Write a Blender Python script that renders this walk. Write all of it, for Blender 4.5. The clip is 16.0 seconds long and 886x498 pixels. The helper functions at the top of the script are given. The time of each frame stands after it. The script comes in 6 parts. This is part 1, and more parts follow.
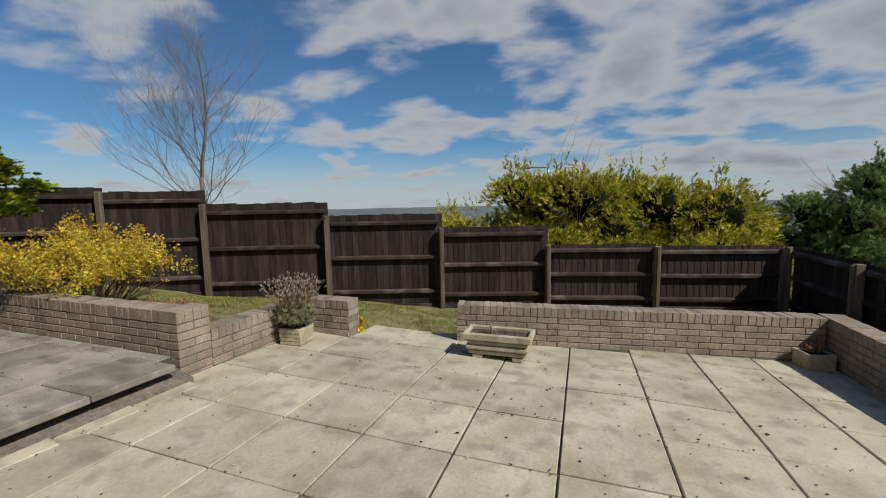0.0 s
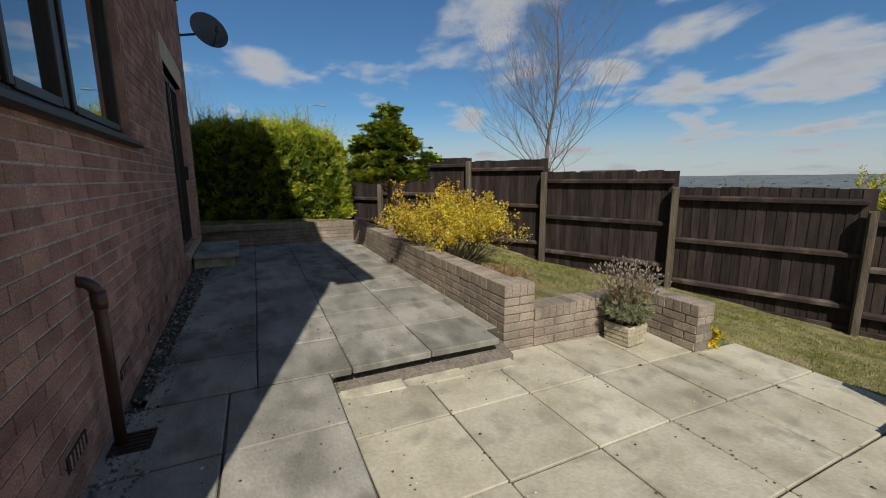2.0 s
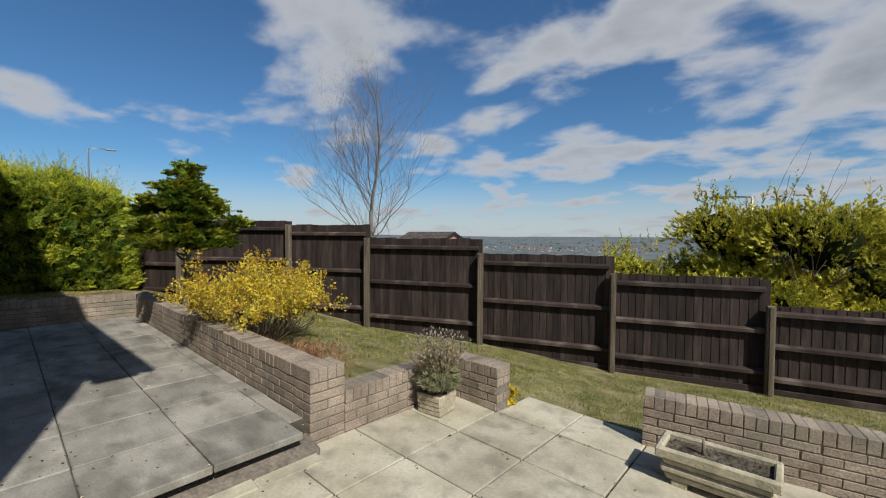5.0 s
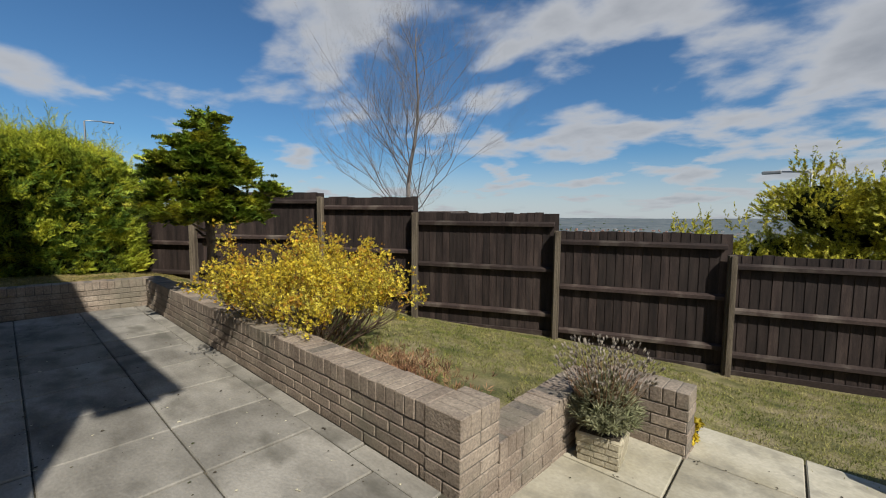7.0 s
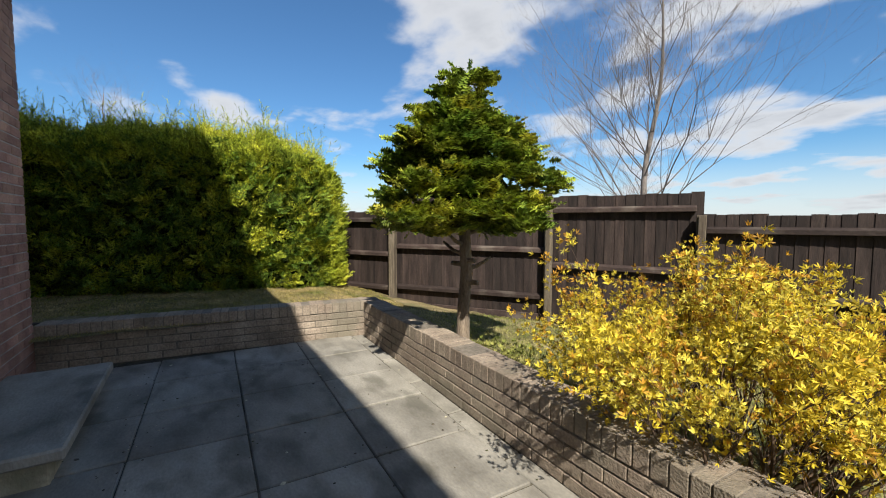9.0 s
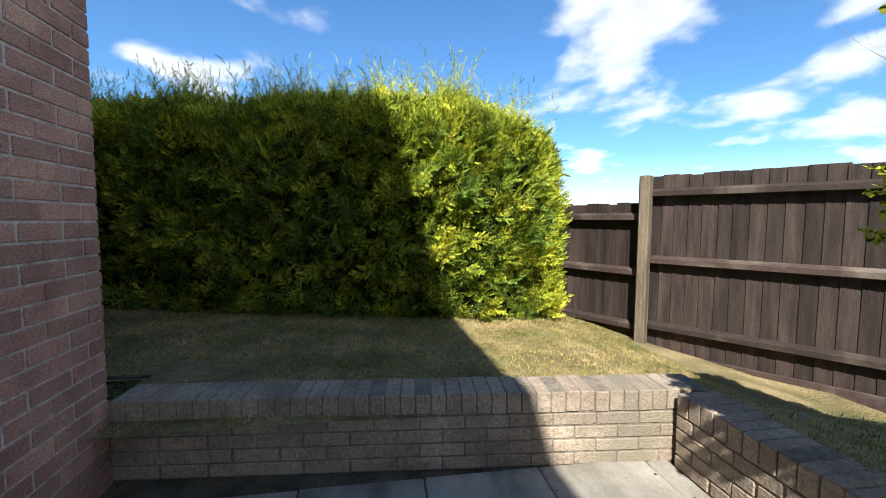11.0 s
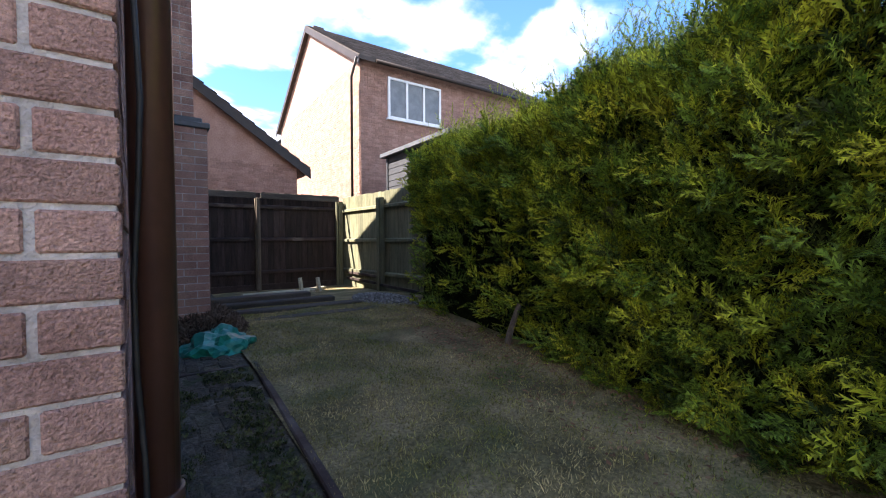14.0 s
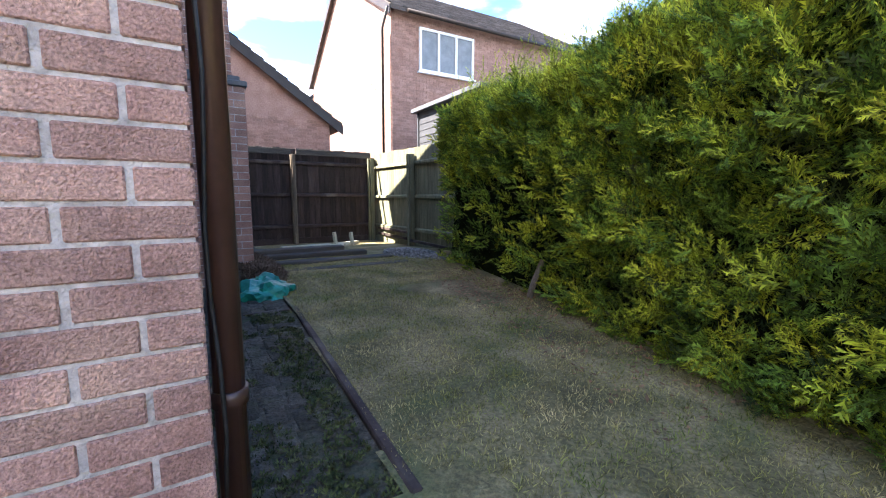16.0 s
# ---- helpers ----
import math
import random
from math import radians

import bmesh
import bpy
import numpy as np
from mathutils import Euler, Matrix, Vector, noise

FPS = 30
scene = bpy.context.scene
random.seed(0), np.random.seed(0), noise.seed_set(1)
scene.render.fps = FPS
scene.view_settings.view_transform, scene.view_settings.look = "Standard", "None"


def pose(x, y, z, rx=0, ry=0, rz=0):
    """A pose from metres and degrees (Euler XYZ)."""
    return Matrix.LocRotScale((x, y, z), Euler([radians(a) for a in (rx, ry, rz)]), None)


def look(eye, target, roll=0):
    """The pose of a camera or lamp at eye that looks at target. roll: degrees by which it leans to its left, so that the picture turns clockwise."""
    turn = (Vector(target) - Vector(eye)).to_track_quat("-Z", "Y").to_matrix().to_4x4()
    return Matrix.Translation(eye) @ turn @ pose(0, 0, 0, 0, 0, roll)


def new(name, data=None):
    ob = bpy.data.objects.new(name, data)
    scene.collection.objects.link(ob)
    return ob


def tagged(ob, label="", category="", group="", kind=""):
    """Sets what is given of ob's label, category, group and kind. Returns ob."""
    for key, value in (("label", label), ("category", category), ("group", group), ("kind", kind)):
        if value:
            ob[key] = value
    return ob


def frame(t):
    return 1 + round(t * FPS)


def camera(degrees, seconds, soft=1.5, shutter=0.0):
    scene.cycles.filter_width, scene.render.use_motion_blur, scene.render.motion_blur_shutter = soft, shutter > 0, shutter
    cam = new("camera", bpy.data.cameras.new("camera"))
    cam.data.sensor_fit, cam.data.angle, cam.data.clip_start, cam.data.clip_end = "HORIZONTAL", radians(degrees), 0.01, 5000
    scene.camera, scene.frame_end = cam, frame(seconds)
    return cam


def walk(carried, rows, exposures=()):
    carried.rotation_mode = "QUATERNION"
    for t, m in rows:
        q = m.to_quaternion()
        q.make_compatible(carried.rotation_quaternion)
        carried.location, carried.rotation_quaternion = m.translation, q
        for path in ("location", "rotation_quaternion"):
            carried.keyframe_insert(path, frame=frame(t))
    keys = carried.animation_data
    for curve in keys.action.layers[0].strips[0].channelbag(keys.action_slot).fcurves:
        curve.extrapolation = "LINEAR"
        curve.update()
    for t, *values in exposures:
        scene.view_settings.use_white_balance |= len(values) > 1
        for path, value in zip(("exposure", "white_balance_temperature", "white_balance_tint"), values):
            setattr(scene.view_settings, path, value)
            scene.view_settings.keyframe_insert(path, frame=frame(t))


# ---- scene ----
cam = camera(94.8, 16.0, 1.05)
METRES, EYE, TILT, LEAN, TURN = 10.4, 1.40, 0.0, 0.0, 21.0
ROWS = [
    (0.0, 0.0, 0.0, 0.0, -0.12, -5.86, 1.15),
    (0.5, -0.0104, 0.0306, 0.001, 11.59, -7.7, 1.14),
    (1.0, -0.0195, 0.0529, 0.001, 30.66, -8.81, 0.98),
    (1.5, -0.0242, 0.0598, 0.0023, 39.29, -10.56, 0.63),
    (2.0, -0.0298, 0.0608, 0.0051, 44.44, -9.9, 0.42),
    (2.5, -0.0296, 0.0614, 0.01, 46.65, -8.16, 0.46),
    (3.0, -0.0258, 0.066, 0.0198, 45.15, -4.74, 0.57),
    (3.5, -0.0172, 0.0691, 0.0237, 37.93, -2.34, 0.58),
    (4.0, -0.009, 0.0711, 0.0228, 25.52, -0.83, 0.56),
    (6.5, -0.1032, 0.128, 0.0093, 20.26, -2.48, -0.49),
    (7.0, -0.1569, 0.1562, 0.007, 21.65, -4.48, -0.54),
    (7.5, -0.2127, 0.1782, 0.0062, 26.48, -4.86, -0.33),
    (8.0, -0.2716, 0.1982, 0.0038, 29.54, -5.97, -0.38),
    (8.5, -0.327, 0.2141, 0.0058, 36.18, -4.46, -0.25),
    (9.0, -0.3839, 0.2325, 0.0059, 39.45, -3.78, -0.12),
    (9.5, -0.4402, 0.253, 0.0041, 48.61, -2.93, -0.22),
    (12.0, -0.7071, 0.3444, 0.0089, 69.81, -3.64, 0.08),
    (12.5, -0.7476, 0.3538, 0.0133, 82.5, -1.89, 0.2),
    (13.0, -0.7803, 0.3544, 0.0151, 100.84, -0.54, 0.84),
    (13.5, -0.803, 0.3538, 0.009, 116.06, -0.26, 0.59),
    (14.0, -0.8129, 0.3481, 0.0058, 124.21, -1.3, 0.38),
    (14.5, -0.8151, 0.3458, 0.0038, 128.9, -2.87, 0.25),
    (15.0, -0.815, 0.3461, 0.0024, 130.15, -4.25, 0.18),
    (15.5, -0.814, 0.3513, 0.0035, 130.16, -4.65, 0.15),
    (16.0, -0.8044, 0.36, 0.0051, 128.66, -7.26, -0.17),
]
walk(cam, [(t, pose(0, 0, EYE, TILT, LEAN, TURN) @ pose(METRES * x, METRES * y, METRES * z, 90 + pitch, roll, yaw)) for t, x, y, z, yaw, pitch, roll in ROWS],
     [(0, -0.13, 6480, 10), (2.0, -0.08, 6530, 10), (4.0, 0.08, 6330, 10), (6.5, 0.0, 6430, 10), (7.5, 0.14, 6430, 10), (8.0, 0.25, 6530, 10), (9.0, 0.68, 6580, 10), (9.5, 0.85, 6530, 10), (12.0, 1.4, 6380, 10), (12.5, 1.38, 6430, 10), (13.0, 1.68, 6350, 12), (14.0, 2.5, 6700, 20), (15.0, 2.85, 6700, 20), (16.0, 3.32, 6500, 18)])

# ---- world, sun, exposure ----
world = bpy.data.worlds.new("sky_world")
scene.world = world
world.use_nodes = True
SUN_WAY = Vector((-0.94, 0.294, -1.0)).normalized()


def link(nt, a, b):
    nt.links.new(a, b)


def build_sky():
    nt = world.node_tree
    nt.nodes.clear()
    out = nt.nodes.new("ShaderNodeOutputWorld")
    bg = nt.nodes.new("ShaderNodeBackground")
    sky = nt.nodes.new("ShaderNodeTexSky")
    sky.sky_type, sky.sun_disc = "NISHITA", False
    to_sun = -SUN_WAY
    sky.sun_elevation = math.asin(to_sun.z)
    sky.sun_rotation = math.atan2(to_sun.x, to_sun.y)
    sky.air_density, sky.dust_density, sky.ozone_density = 1.0, 0.3, 2.5
    tc = nt.nodes.new("ShaderNodeTexCoord")
    sep = nt.nodes.new("ShaderNodeSeparateXYZ")
    link(nt, tc.outputs["Generated"], sep.inputs[0])

    def m(op, a, b=None, c=None):
        n = nt.nodes.new("ShaderNodeMath")
        n.operation = op
        for i, v in enumerate((a, b, c)):
            if v is None:
                continue
            if isinstance(v, (int, float)):
                n.inputs[i].default_value = v
            else:
                link(nt, v, n.inputs[i])
        return n.outputs[0]

    up = m("MAXIMUM", sep.outputs[2], 0.0)
    deep = m("ADD", up, 0.20)
    comb = nt.nodes.new("ShaderNodeCombineXYZ")
    link(nt, m("DIVIDE", sep.outputs[0], deep), comb.inputs[0])
    link(nt, m("DIVIDE", sep.outputs[1], deep), comb.inputs[1])
    mp = nt.nodes.new("ShaderNodeMapping")
    mp.inputs["Location"].default_value = CLOUD_SHIFT
    mp.inputs["Scale"].default_value = (1.0, 1.1, 1.0)
    link(nt, comb.outputs[0], mp.inputs[0])
    big = nt.nodes.new("ShaderNodeTexNoise")
    big.inputs["Scale"].default_value, big.inputs["Detail"].default_value = 1.75, 11.0
    big.inputs["Roughness"].default_value = 0.50
    big.inputs["Distortion"].default_value = 0.15
    link(nt, mp.outputs[0], big.inputs["Vector"])
    # more cloud in the north, clearer in the west
    lean = m("ADD", m("MULTIPLY", sep.outputs[0], 0.085), m("MULTIPLY", m("ABSOLUTE", sep.outputs[1]), 0.045))
    # fewer clouds overhead than towards the horizon
    high = m("MULTIPLY", m("MAXIMUM", m("SUBTRACT", sep.outputs[2], 0.5), 0.0), -0.4)
    dens = m("ADD", m("ADD", big.outputs[0], lean), high)
    cover = nt.nodes.new("ShaderNodeMapRange")
    cover.interpolation_type = "SMOOTHSTEP"
    cover.inputs["From Min"].default_value, cover.inputs["From Max"].default_value = 0.455, 0.60
    link(nt, dens, cover.inputs[0])
    core = nt.nodes.new("ShaderNodeMapRange")
    core.inputs["From Min"].default_value, core.inputs["From Max"].default_value = 0.52, 0.78
    link(nt, dens, core.inputs[0])
    shade = nt.nodes.new("ShaderNodeMixRGB")
    shade.inputs[1].default_value, shade.inputs[2].default_value = (12.0, 12.3, 12.8, 1), (6.3, 6.7, 7.4, 1)
    link(nt, core.outputs[0], shade.inputs[0])
    tint = nt.nodes.new("ShaderNodeMixRGB")
    tint.blend_type = "MULTIPLY"
    tint.inputs[0].default_value = 1.0
    tint.inputs[2].default_value = (1.0, 1.56, 1.95, 1)
    link(nt, sky.outputs[0], tint.inputs[1])
    mix = nt.nodes.new("ShaderNodeMixRGB")
    bank = nt.nodes.new("ShaderNodeMapRange")
    bank.interpolation_type = "SMOOTHSTEP"
    bank.inputs["From Min"].default_value, bank.inputs["From Max"].default_value = 0.16, 0.0
    bank.inputs["To Max"].default_value = 0.75
    link(nt, sep.outputs[2], bank.inputs[0])
    link(nt, m("MAXIMUM", m("MULTIPLY", cover.outputs[0], 0.93), bank.outputs[0]), mix.inputs[0])
    link(nt, tint.outputs[0], mix.inputs[1])
    link(nt, shade.outputs[0], mix.inputs[2])
    link(nt, mix.outputs[0], bg.inputs[0])
    bg.inputs[1].default_value = 0.044
    link(nt, bg.outputs[0], out.inputs[0])


CLOUD_SHIFT = (3.1, 1.7, 0.0)
build_sky()
sun = new("sun", bpy.data.lights.new("sun", "SUN"))
sun.data.energy, sun.data.angle, sun.data.color = 5.0, radians(0.55), (1.0, 0.95, 0.86)
sun.matrix_world = look((0, 0, 30), Vector((0, 0, 30)) + SUN_WAY)


# ---- materials ----
def mat(name, cols, scale=3.0, rough=0.85, bump=0.3, bscale=60.0, fine=0.35, fscale=40.0, island=0.0, rand=0.0, metal=0.0, through_light=0.0, spec=0.3, stretch=(1, 1, 1), stain=None, stain_scale=1.3, stain_amount=0.5, bdist=0.01):
    """Noise between the colours, finer noise on top, relief, and a change of tone from piece to piece."""
    ma = bpy.data.materials.new(name)
    ma.use_nodes = True
    nt = ma.node_tree
    nt.nodes.clear()
    out = nt.nodes.new("ShaderNodeOutputMaterial")
    b = nt.nodes.new("ShaderNodeBsdfPrincipled")
    geo = nt.nodes.new("ShaderNodeNewGeometry")
    mp = nt.nodes.new("ShaderNodeMapping")
    mp.inputs["Scale"].default_value = stretch
    link(nt, geo.outputs["Position"], mp.inputs[0])

    def nz(s, detail=5.0):
        n = nt.nodes.new("ShaderNodeTexNoise")
        n.inputs["Scale"].default_value, n.inputs["Detail"].default_value = s, detail
        link(nt, mp.outputs[0], n.inputs["Vector"])
        return n.outputs[0]

    ramp = nt.nodes.new("ShaderNodeValToRGB")
    el = ramp.color_ramp.elements
    while len(el) < len(cols):
        el.new(0.5)
    for i, c in enumerate(cols):
        el[i].position = 0.32 + 0.36 * i / max(1, len(cols) - 1)
        el[i].color = (*c, 1)
    link(nt, nz(scale), ramp.inputs[0])
    col = ramp.outputs[0]

    def times(col, fac_socket, lo, hi):
        mr = nt.nodes.new("ShaderNodeMapRange")
        mr.inputs["From Min"].default_value, mr.inputs["From Max"].default_value = 0.25, 0.75
        mr.inputs["To Min"].default_value, mr.inputs["To Max"].default_value = lo, hi
        link(nt, fac_socket, mr.inputs[0])
        mx = nt.nodes.new("ShaderNodeMixRGB")
        mx.blend_type = "MULTIPLY"
        mx.inputs[0].default_value = 1.0
        link(nt, col, mx.inputs[1])
        link(nt, mr.outputs[0], mx.inputs[2])
        return mx.outputs[0]

    if fine:
        col = times(col, nz(fscale, 4.0), 1 - fine, 1 + fine)
    if stain:
        mr = nt.nodes.new("ShaderNodeMapRange")
        mr.inputs["From Min"].default_value, mr.inputs["From Max"].default_value = 0.52, 0.68
        mr.inputs["To Max"].default_value = stain_amount
        link(nt, nz(stain_scale, 8.0), mr.inputs[0])
        mx = nt.nodes.new("ShaderNodeMixRGB")
        mx.inputs[2].default_value = (*stain, 1)
        link(nt, mr.outputs[0], mx.inputs[0])
        link(nt, col, mx.inputs[1])
        col = mx.outputs[0]
    if rand:
        oi = nt.nodes.new("ShaderNodeObjectInfo")
        col = times(col, oi.outputs["Random"], 1 - rand, 1 + rand)
    if island:
        col = times(col, geo.outputs["Random Per Island"], 1 - island, 1 + island)
    link(nt, col, b.inputs["Base Color"])
    b.inputs["Roughness"].default_value = rough
    b.inputs["Metallic"].default_value = metal
    b.inputs["Specular IOR Level"].default_value = spec
    if bump:
        bp = nt.nodes.new("ShaderNodeBump")
        bp.inputs["Strength"].default_value, bp.inputs["Distance"].default_value = bump, bdist
        link(nt, nz(bscale, 6.0), bp.inputs["Height"])
        link(nt, bp.outputs[0], b.inputs["Normal"])
    shader = b.outputs[0]
    if through_light:
        tr = nt.nodes.new("ShaderNodeBsdfTranslucent")
        link(nt, col, tr.inputs[0])
        ms = nt.nodes.new("ShaderNodeMixShader")
        ms.inputs[0].default_value = through_light
        link(nt, shader, ms.inputs[1])
        link(nt, tr.outputs[0], ms.inputs[2])
        shader = ms.outputs[0]
    link(nt, shader, out.inputs[0])
    return ma


M_SLAB = mat("pale_concrete_slab", [(0.31, 0.28, 0.20), (0.395, 0.36, 0.27), (0.455, 0.42, 0.325)], 2.6, 0.9, 0.4, 45, 0.11, 42, rand=0.10, stain=(0.20, 0.185, 0.145), stain_scale=5.0, stain_amount=0.6)
M_SLAB_G = mat("grey_concrete_slab", [(0.175, 0.162, 0.136), (0.26, 0.243, 0.206), (0.335, 0.313, 0.268)], 2.2, 0.92, 0.45, 40, 0.13, 42, rand=0.12, stain=(0.085, 0.08, 0.062), stain_scale=2.8, stain_amount=0.6, stretch=(1, 1.7, 1))
M_JOINT = mat("dirty_mortar_joint", [(0.05, 0.047, 0.035), (0.12, 0.105, 0.075)], 6, 0.95, 0.6, 80)
M_MORTAR = mat("pale_mortar", [(0.40, 0.36, 0.33), (0.54, 0.49, 0.45)], 8, 0.95, 0.8, 120)
M_MOSS = mat("dark_moss", [(0.03, 0.04, 0.012), (0.075, 0.085, 0.025), (0.12, 0.11, 0.05)], 6, 0.95, 0, 60, 0.3, 40, island=0.4)
M_PAVER = mat("mossy_path_block", [(0.045, 0.038, 0.029), (0.085, 0.07, 0.052), (0.135, 0.112, 0.085)], 9, 0.95, 0.9, 60, 0.4, 60, rand=0.25, stain=(0.06, 0.062, 0.025), stain_scale=4, stain_amount=0.75, bdist=0.03)
M_GRAVEL = mat("grey_gravel", [(0.12, 0.11, 0.10), (0.30, 0.28, 0.25)], 20, 0.9, 0, 60, 0.2, 40, island=0.4)
M_MORTAR_D = mat("brown_mortar", [(0.13, 0.112, 0.09), (0.20, 0.172, 0.138)], 8, 0.95, 0.6, 90)
M_BRICK = mat("rough_red_brick", [(0.32, 0.175, 0.14), (0.43, 0.25, 0.20), (0.53, 0.325, 0.245)], 4, 0.93, 1.0, 190, 0.42, 150, rand=0.16, island=0.15, bdist=0.012)
M_BRICK_W = mat("weathered_garden_brick", [(0.215, 0.168, 0.128), (0.28, 0.225, 0.172), (0.335, 0.275, 0.21)], 4, 0.92, 0.8, 100, 0.35, 60, rand=0.08, stain=(0.165, 0.152, 0.112), stain_scale=2.2, stain_amount=0.7)
M_BRICK_N = mat("pink_brick_far", [(0.31, 0.175, 0.13), (0.39, 0.235, 0.18)], 4, 0.9, 0.4, 60, 0.2, 30, island=0.12, rand=0.1)
M_STONE = mat("buff_cast_stone", [(0.33, 0.29, 0.20), (0.45, 0.40, 0.29)], 6, 0.9, 0.5, 70, 0.25, 40, stain=(0.14, 0.15, 0.09), stain_scale=5, stain_amount=0.6)
M_LINTEL = mat("buff_stone_lintel", [(0.40, 0.35, 0.24), (0.48, 0.43, 0.31)], 3, 0.85, 0.3, 60, 0.15)
M_FENCE = mat("dark_brown_fence_board", [(0.017, 0.0115, 0.010), (0.029, 0.0195, 0.0165), (0.044, 0.030, 0.025)], 3.0, 0.8, 0.5, 40, 0.4, 30, rand=0.3, stretch=(6, 6, 0.7), stain=(0.09, 0.07, 0.058), stain_scale=1.2, stain_amount=0.18)
M_RAIL = mat("dark_brown_fence_rail", [(0.030, 0.020, 0.017), (0.055, 0.037, 0.030)], 3.0, 0.8, 0.4, 40, 0.3, 30, rand=0.25, stain=(0.17, 0.15, 0.12), stain_scale=3, stain_amount=0.4)
M_POST = mat("weathered_fence_post", [(0.10, 0.08, 0.055), (0.19, 0.155, 0.11)], 3.0, 0.9, 0.6, 40, 0.35, 40, rand=0.2, stretch=(5, 5, 0.6), stain=(0.05, 0.035, 0.028), stain_scale=2, stain_amount=0.6)
M_FENCE_G = mat("green_weathered_board", [(0.10, 0.105, 0.06), (0.18, 0.175, 0.105)], 3.0, 0.9, 0.5, 40, 0.3, 30, rand=0.2, stretch=(6, 6, 0.7))
M_GRASS = mat("lawn_soil", [(0.095, 0.098, 0.032), (0.185, 0.168, 0.065), (0.28, 0.235, 0.125)], 3.2, 0.95, 0.9, 50, 0.5, 60, stain=(0.30, 0.245, 0.15), stain_scale=1.8, stain_amount=0.7, bdist=0.03)
M_BLADE = mat("grass_blade", [(0.13, 0.165, 0.03), (0.25, 0.25, 0.065), (0.40, 0.345, 0.15)], 2.6, 0.8, 0, 60, 0.25, 20, island=0.5, through_light=0.35)
M_WORN = mat("worn_lawn_soil", [(0.115, 0.096, 0.042), (0.205, 0.165, 0.076), (0.33, 0.255, 0.135)], 2.4, 0.95, 0.9, 50, 0.5, 60, stain=(0.085, 0.11, 0.036), stain_scale=2.2, stain_amount=0.6, bdist=0.03)
M_BLADE_W = mat("worn_grass_blade", [(0.14, 0.168, 0.03), (0.285, 0.24, 0.075), (0.48, 0.37, 0.165)], 2.0, 0.85, 0, 60, 0.25, 20, island=0.5, through_light=0.3)
M_SOIL = mat("dark_path_soil", [(0.030, 0.025, 0.018), (0.085, 0.07, 0.05), (0.13, 0.11, 0.08)], 6, 0.95, 1.0, 22, 0.5, 50, stain=(0.05, 0.065, 0.024), stain_scale=3.5, stain_amount=0.7, bdist=0.06)
# the haze of distance is mixed into this blue-grey
M_LAND_HAZE = mat("hazy_far_country", [(0.082, 0.104, 0.115), (0.105, 0.126, 0.132), (0.135, 0.147, 0.145)], 0.006, 0.95, 0, 60, 0.35, 0.03)
M_FRAME = mat("dark_brown_window_frame", [(0.022, 0.016, 0.013), (0.035, 0.026, 0.021)], 5, 0.45, 0.1, 60, 0.1)
M_WHITE = mat("white_plastic_frame", [(0.74, 0.74, 0.72), (0.82, 0.82, 0.80)], 5, 0.4, 0.05, 60, 0.05)
M_PIPE = mat("brown_plastic_pipe", [(0.05, 0.024, 0.017), (0.075, 0.036, 0.026)], 3, 0.32, 0.05, 30, 0.15, spec=0.5)
M_CABLE = mat("black_cable", [(0.015, 0.015, 0.015), (0.03, 0.03, 0.03)], 5, 0.5, 0.1)
M_TILE = mat("brown_roof_tile", [(0.075, 0.062, 0.052), (0.13, 0.105, 0.09)], 4, 0.9, 0.5, 60, 0.3, island=0.2)
M_DISH = mat("dark_grey_dish", [(0.06, 0.065, 0.07), (0.09, 0.095, 0.10)], 5, 0.5, 0.1, 40, 0.1)
M_BARK = mat("brown_bark", [(0.13, 0.10, 0.072), (0.27, 0.215, 0.16)], 6, 0.95, 1.0, 40, 0.4, 60, stretch=(3, 3, 0.5))
M_TWIG = mat("grey_birch_twig", [(0.13, 0.112, 0.10), (0.24, 0.21, 0.185)], 6, 0.9, 0.3, 60, 0.3)
M_TWIG_B = mat("brown_shrub_twig", [(0.09, 0.06, 0.04), (0.16, 0.11, 0.075)], 6, 0.9, 0.3, 60, 0.3)
M_HEDGE = mat("golden_conifer_leaf", [(0.15, 0.205, 0.02), (0.33, 0.375, 0.03), (0.58, 0.56, 0.05)], 3.0, 0.7, 0, 60, 0.3, 25, island=0.5, through_light=0.3)
M_HEDGE_G = mat("green_conifer_leaf", [(0.075, 0.14, 0.02), (0.15, 0.235, 0.03), (0.26, 0.34, 0.04)], 3.0, 0.7, 0, 60, 0.3, 25, island=0.5, through_light=0.28)
# darker copy of the conifer leaf, with the shade of the gaps in it
M_HEDGE_SHADE = mat("shade_dark_conifer_leaf", [(0.028, 0.05, 0.012), (0.062, 0.092, 0.018), (0.095, 0.095, 0.03)], 2.0, 0.75, 0, 60, 0.3, 25, island=0.5, through_light=0.2)
# near black for the inside of foliage, its shade painted in
M_SHADE_CORE = mat("foliage_inner_shade", [(0.006, 0.009, 0.004), (0.018, 0.022, 0.008)], 8, 1.0, 0.9, 30, 0.4, spec=0.0)
M_HINOKI = mat("cypress_fan_leaf", [(0.10, 0.18, 0.024), (0.27, 0.34, 0.038), (0.60, 0.56, 0.06)], 3.6, 0.6, 0, 60, 0.3, 25, island=0.5, through_light=0.3)
M_YELLOW = mat("golden_shrub_leaf", [(0.53, 0.39, 0.028), (0.66, 0.52, 0.05), (0.62, 0.56, 0.10)], 4, 0.6, 0, 60, 0.2, 25, island=0.35, through_light=0.35)
M_ORANGE = mat("bronze_shrub_leaf", [(0.38, 0.19, 0.025), (0.54, 0.31, 0.03)], 5, 0.6, 0, 60, 0.2, 25, island=0.35, through_light=0.3)
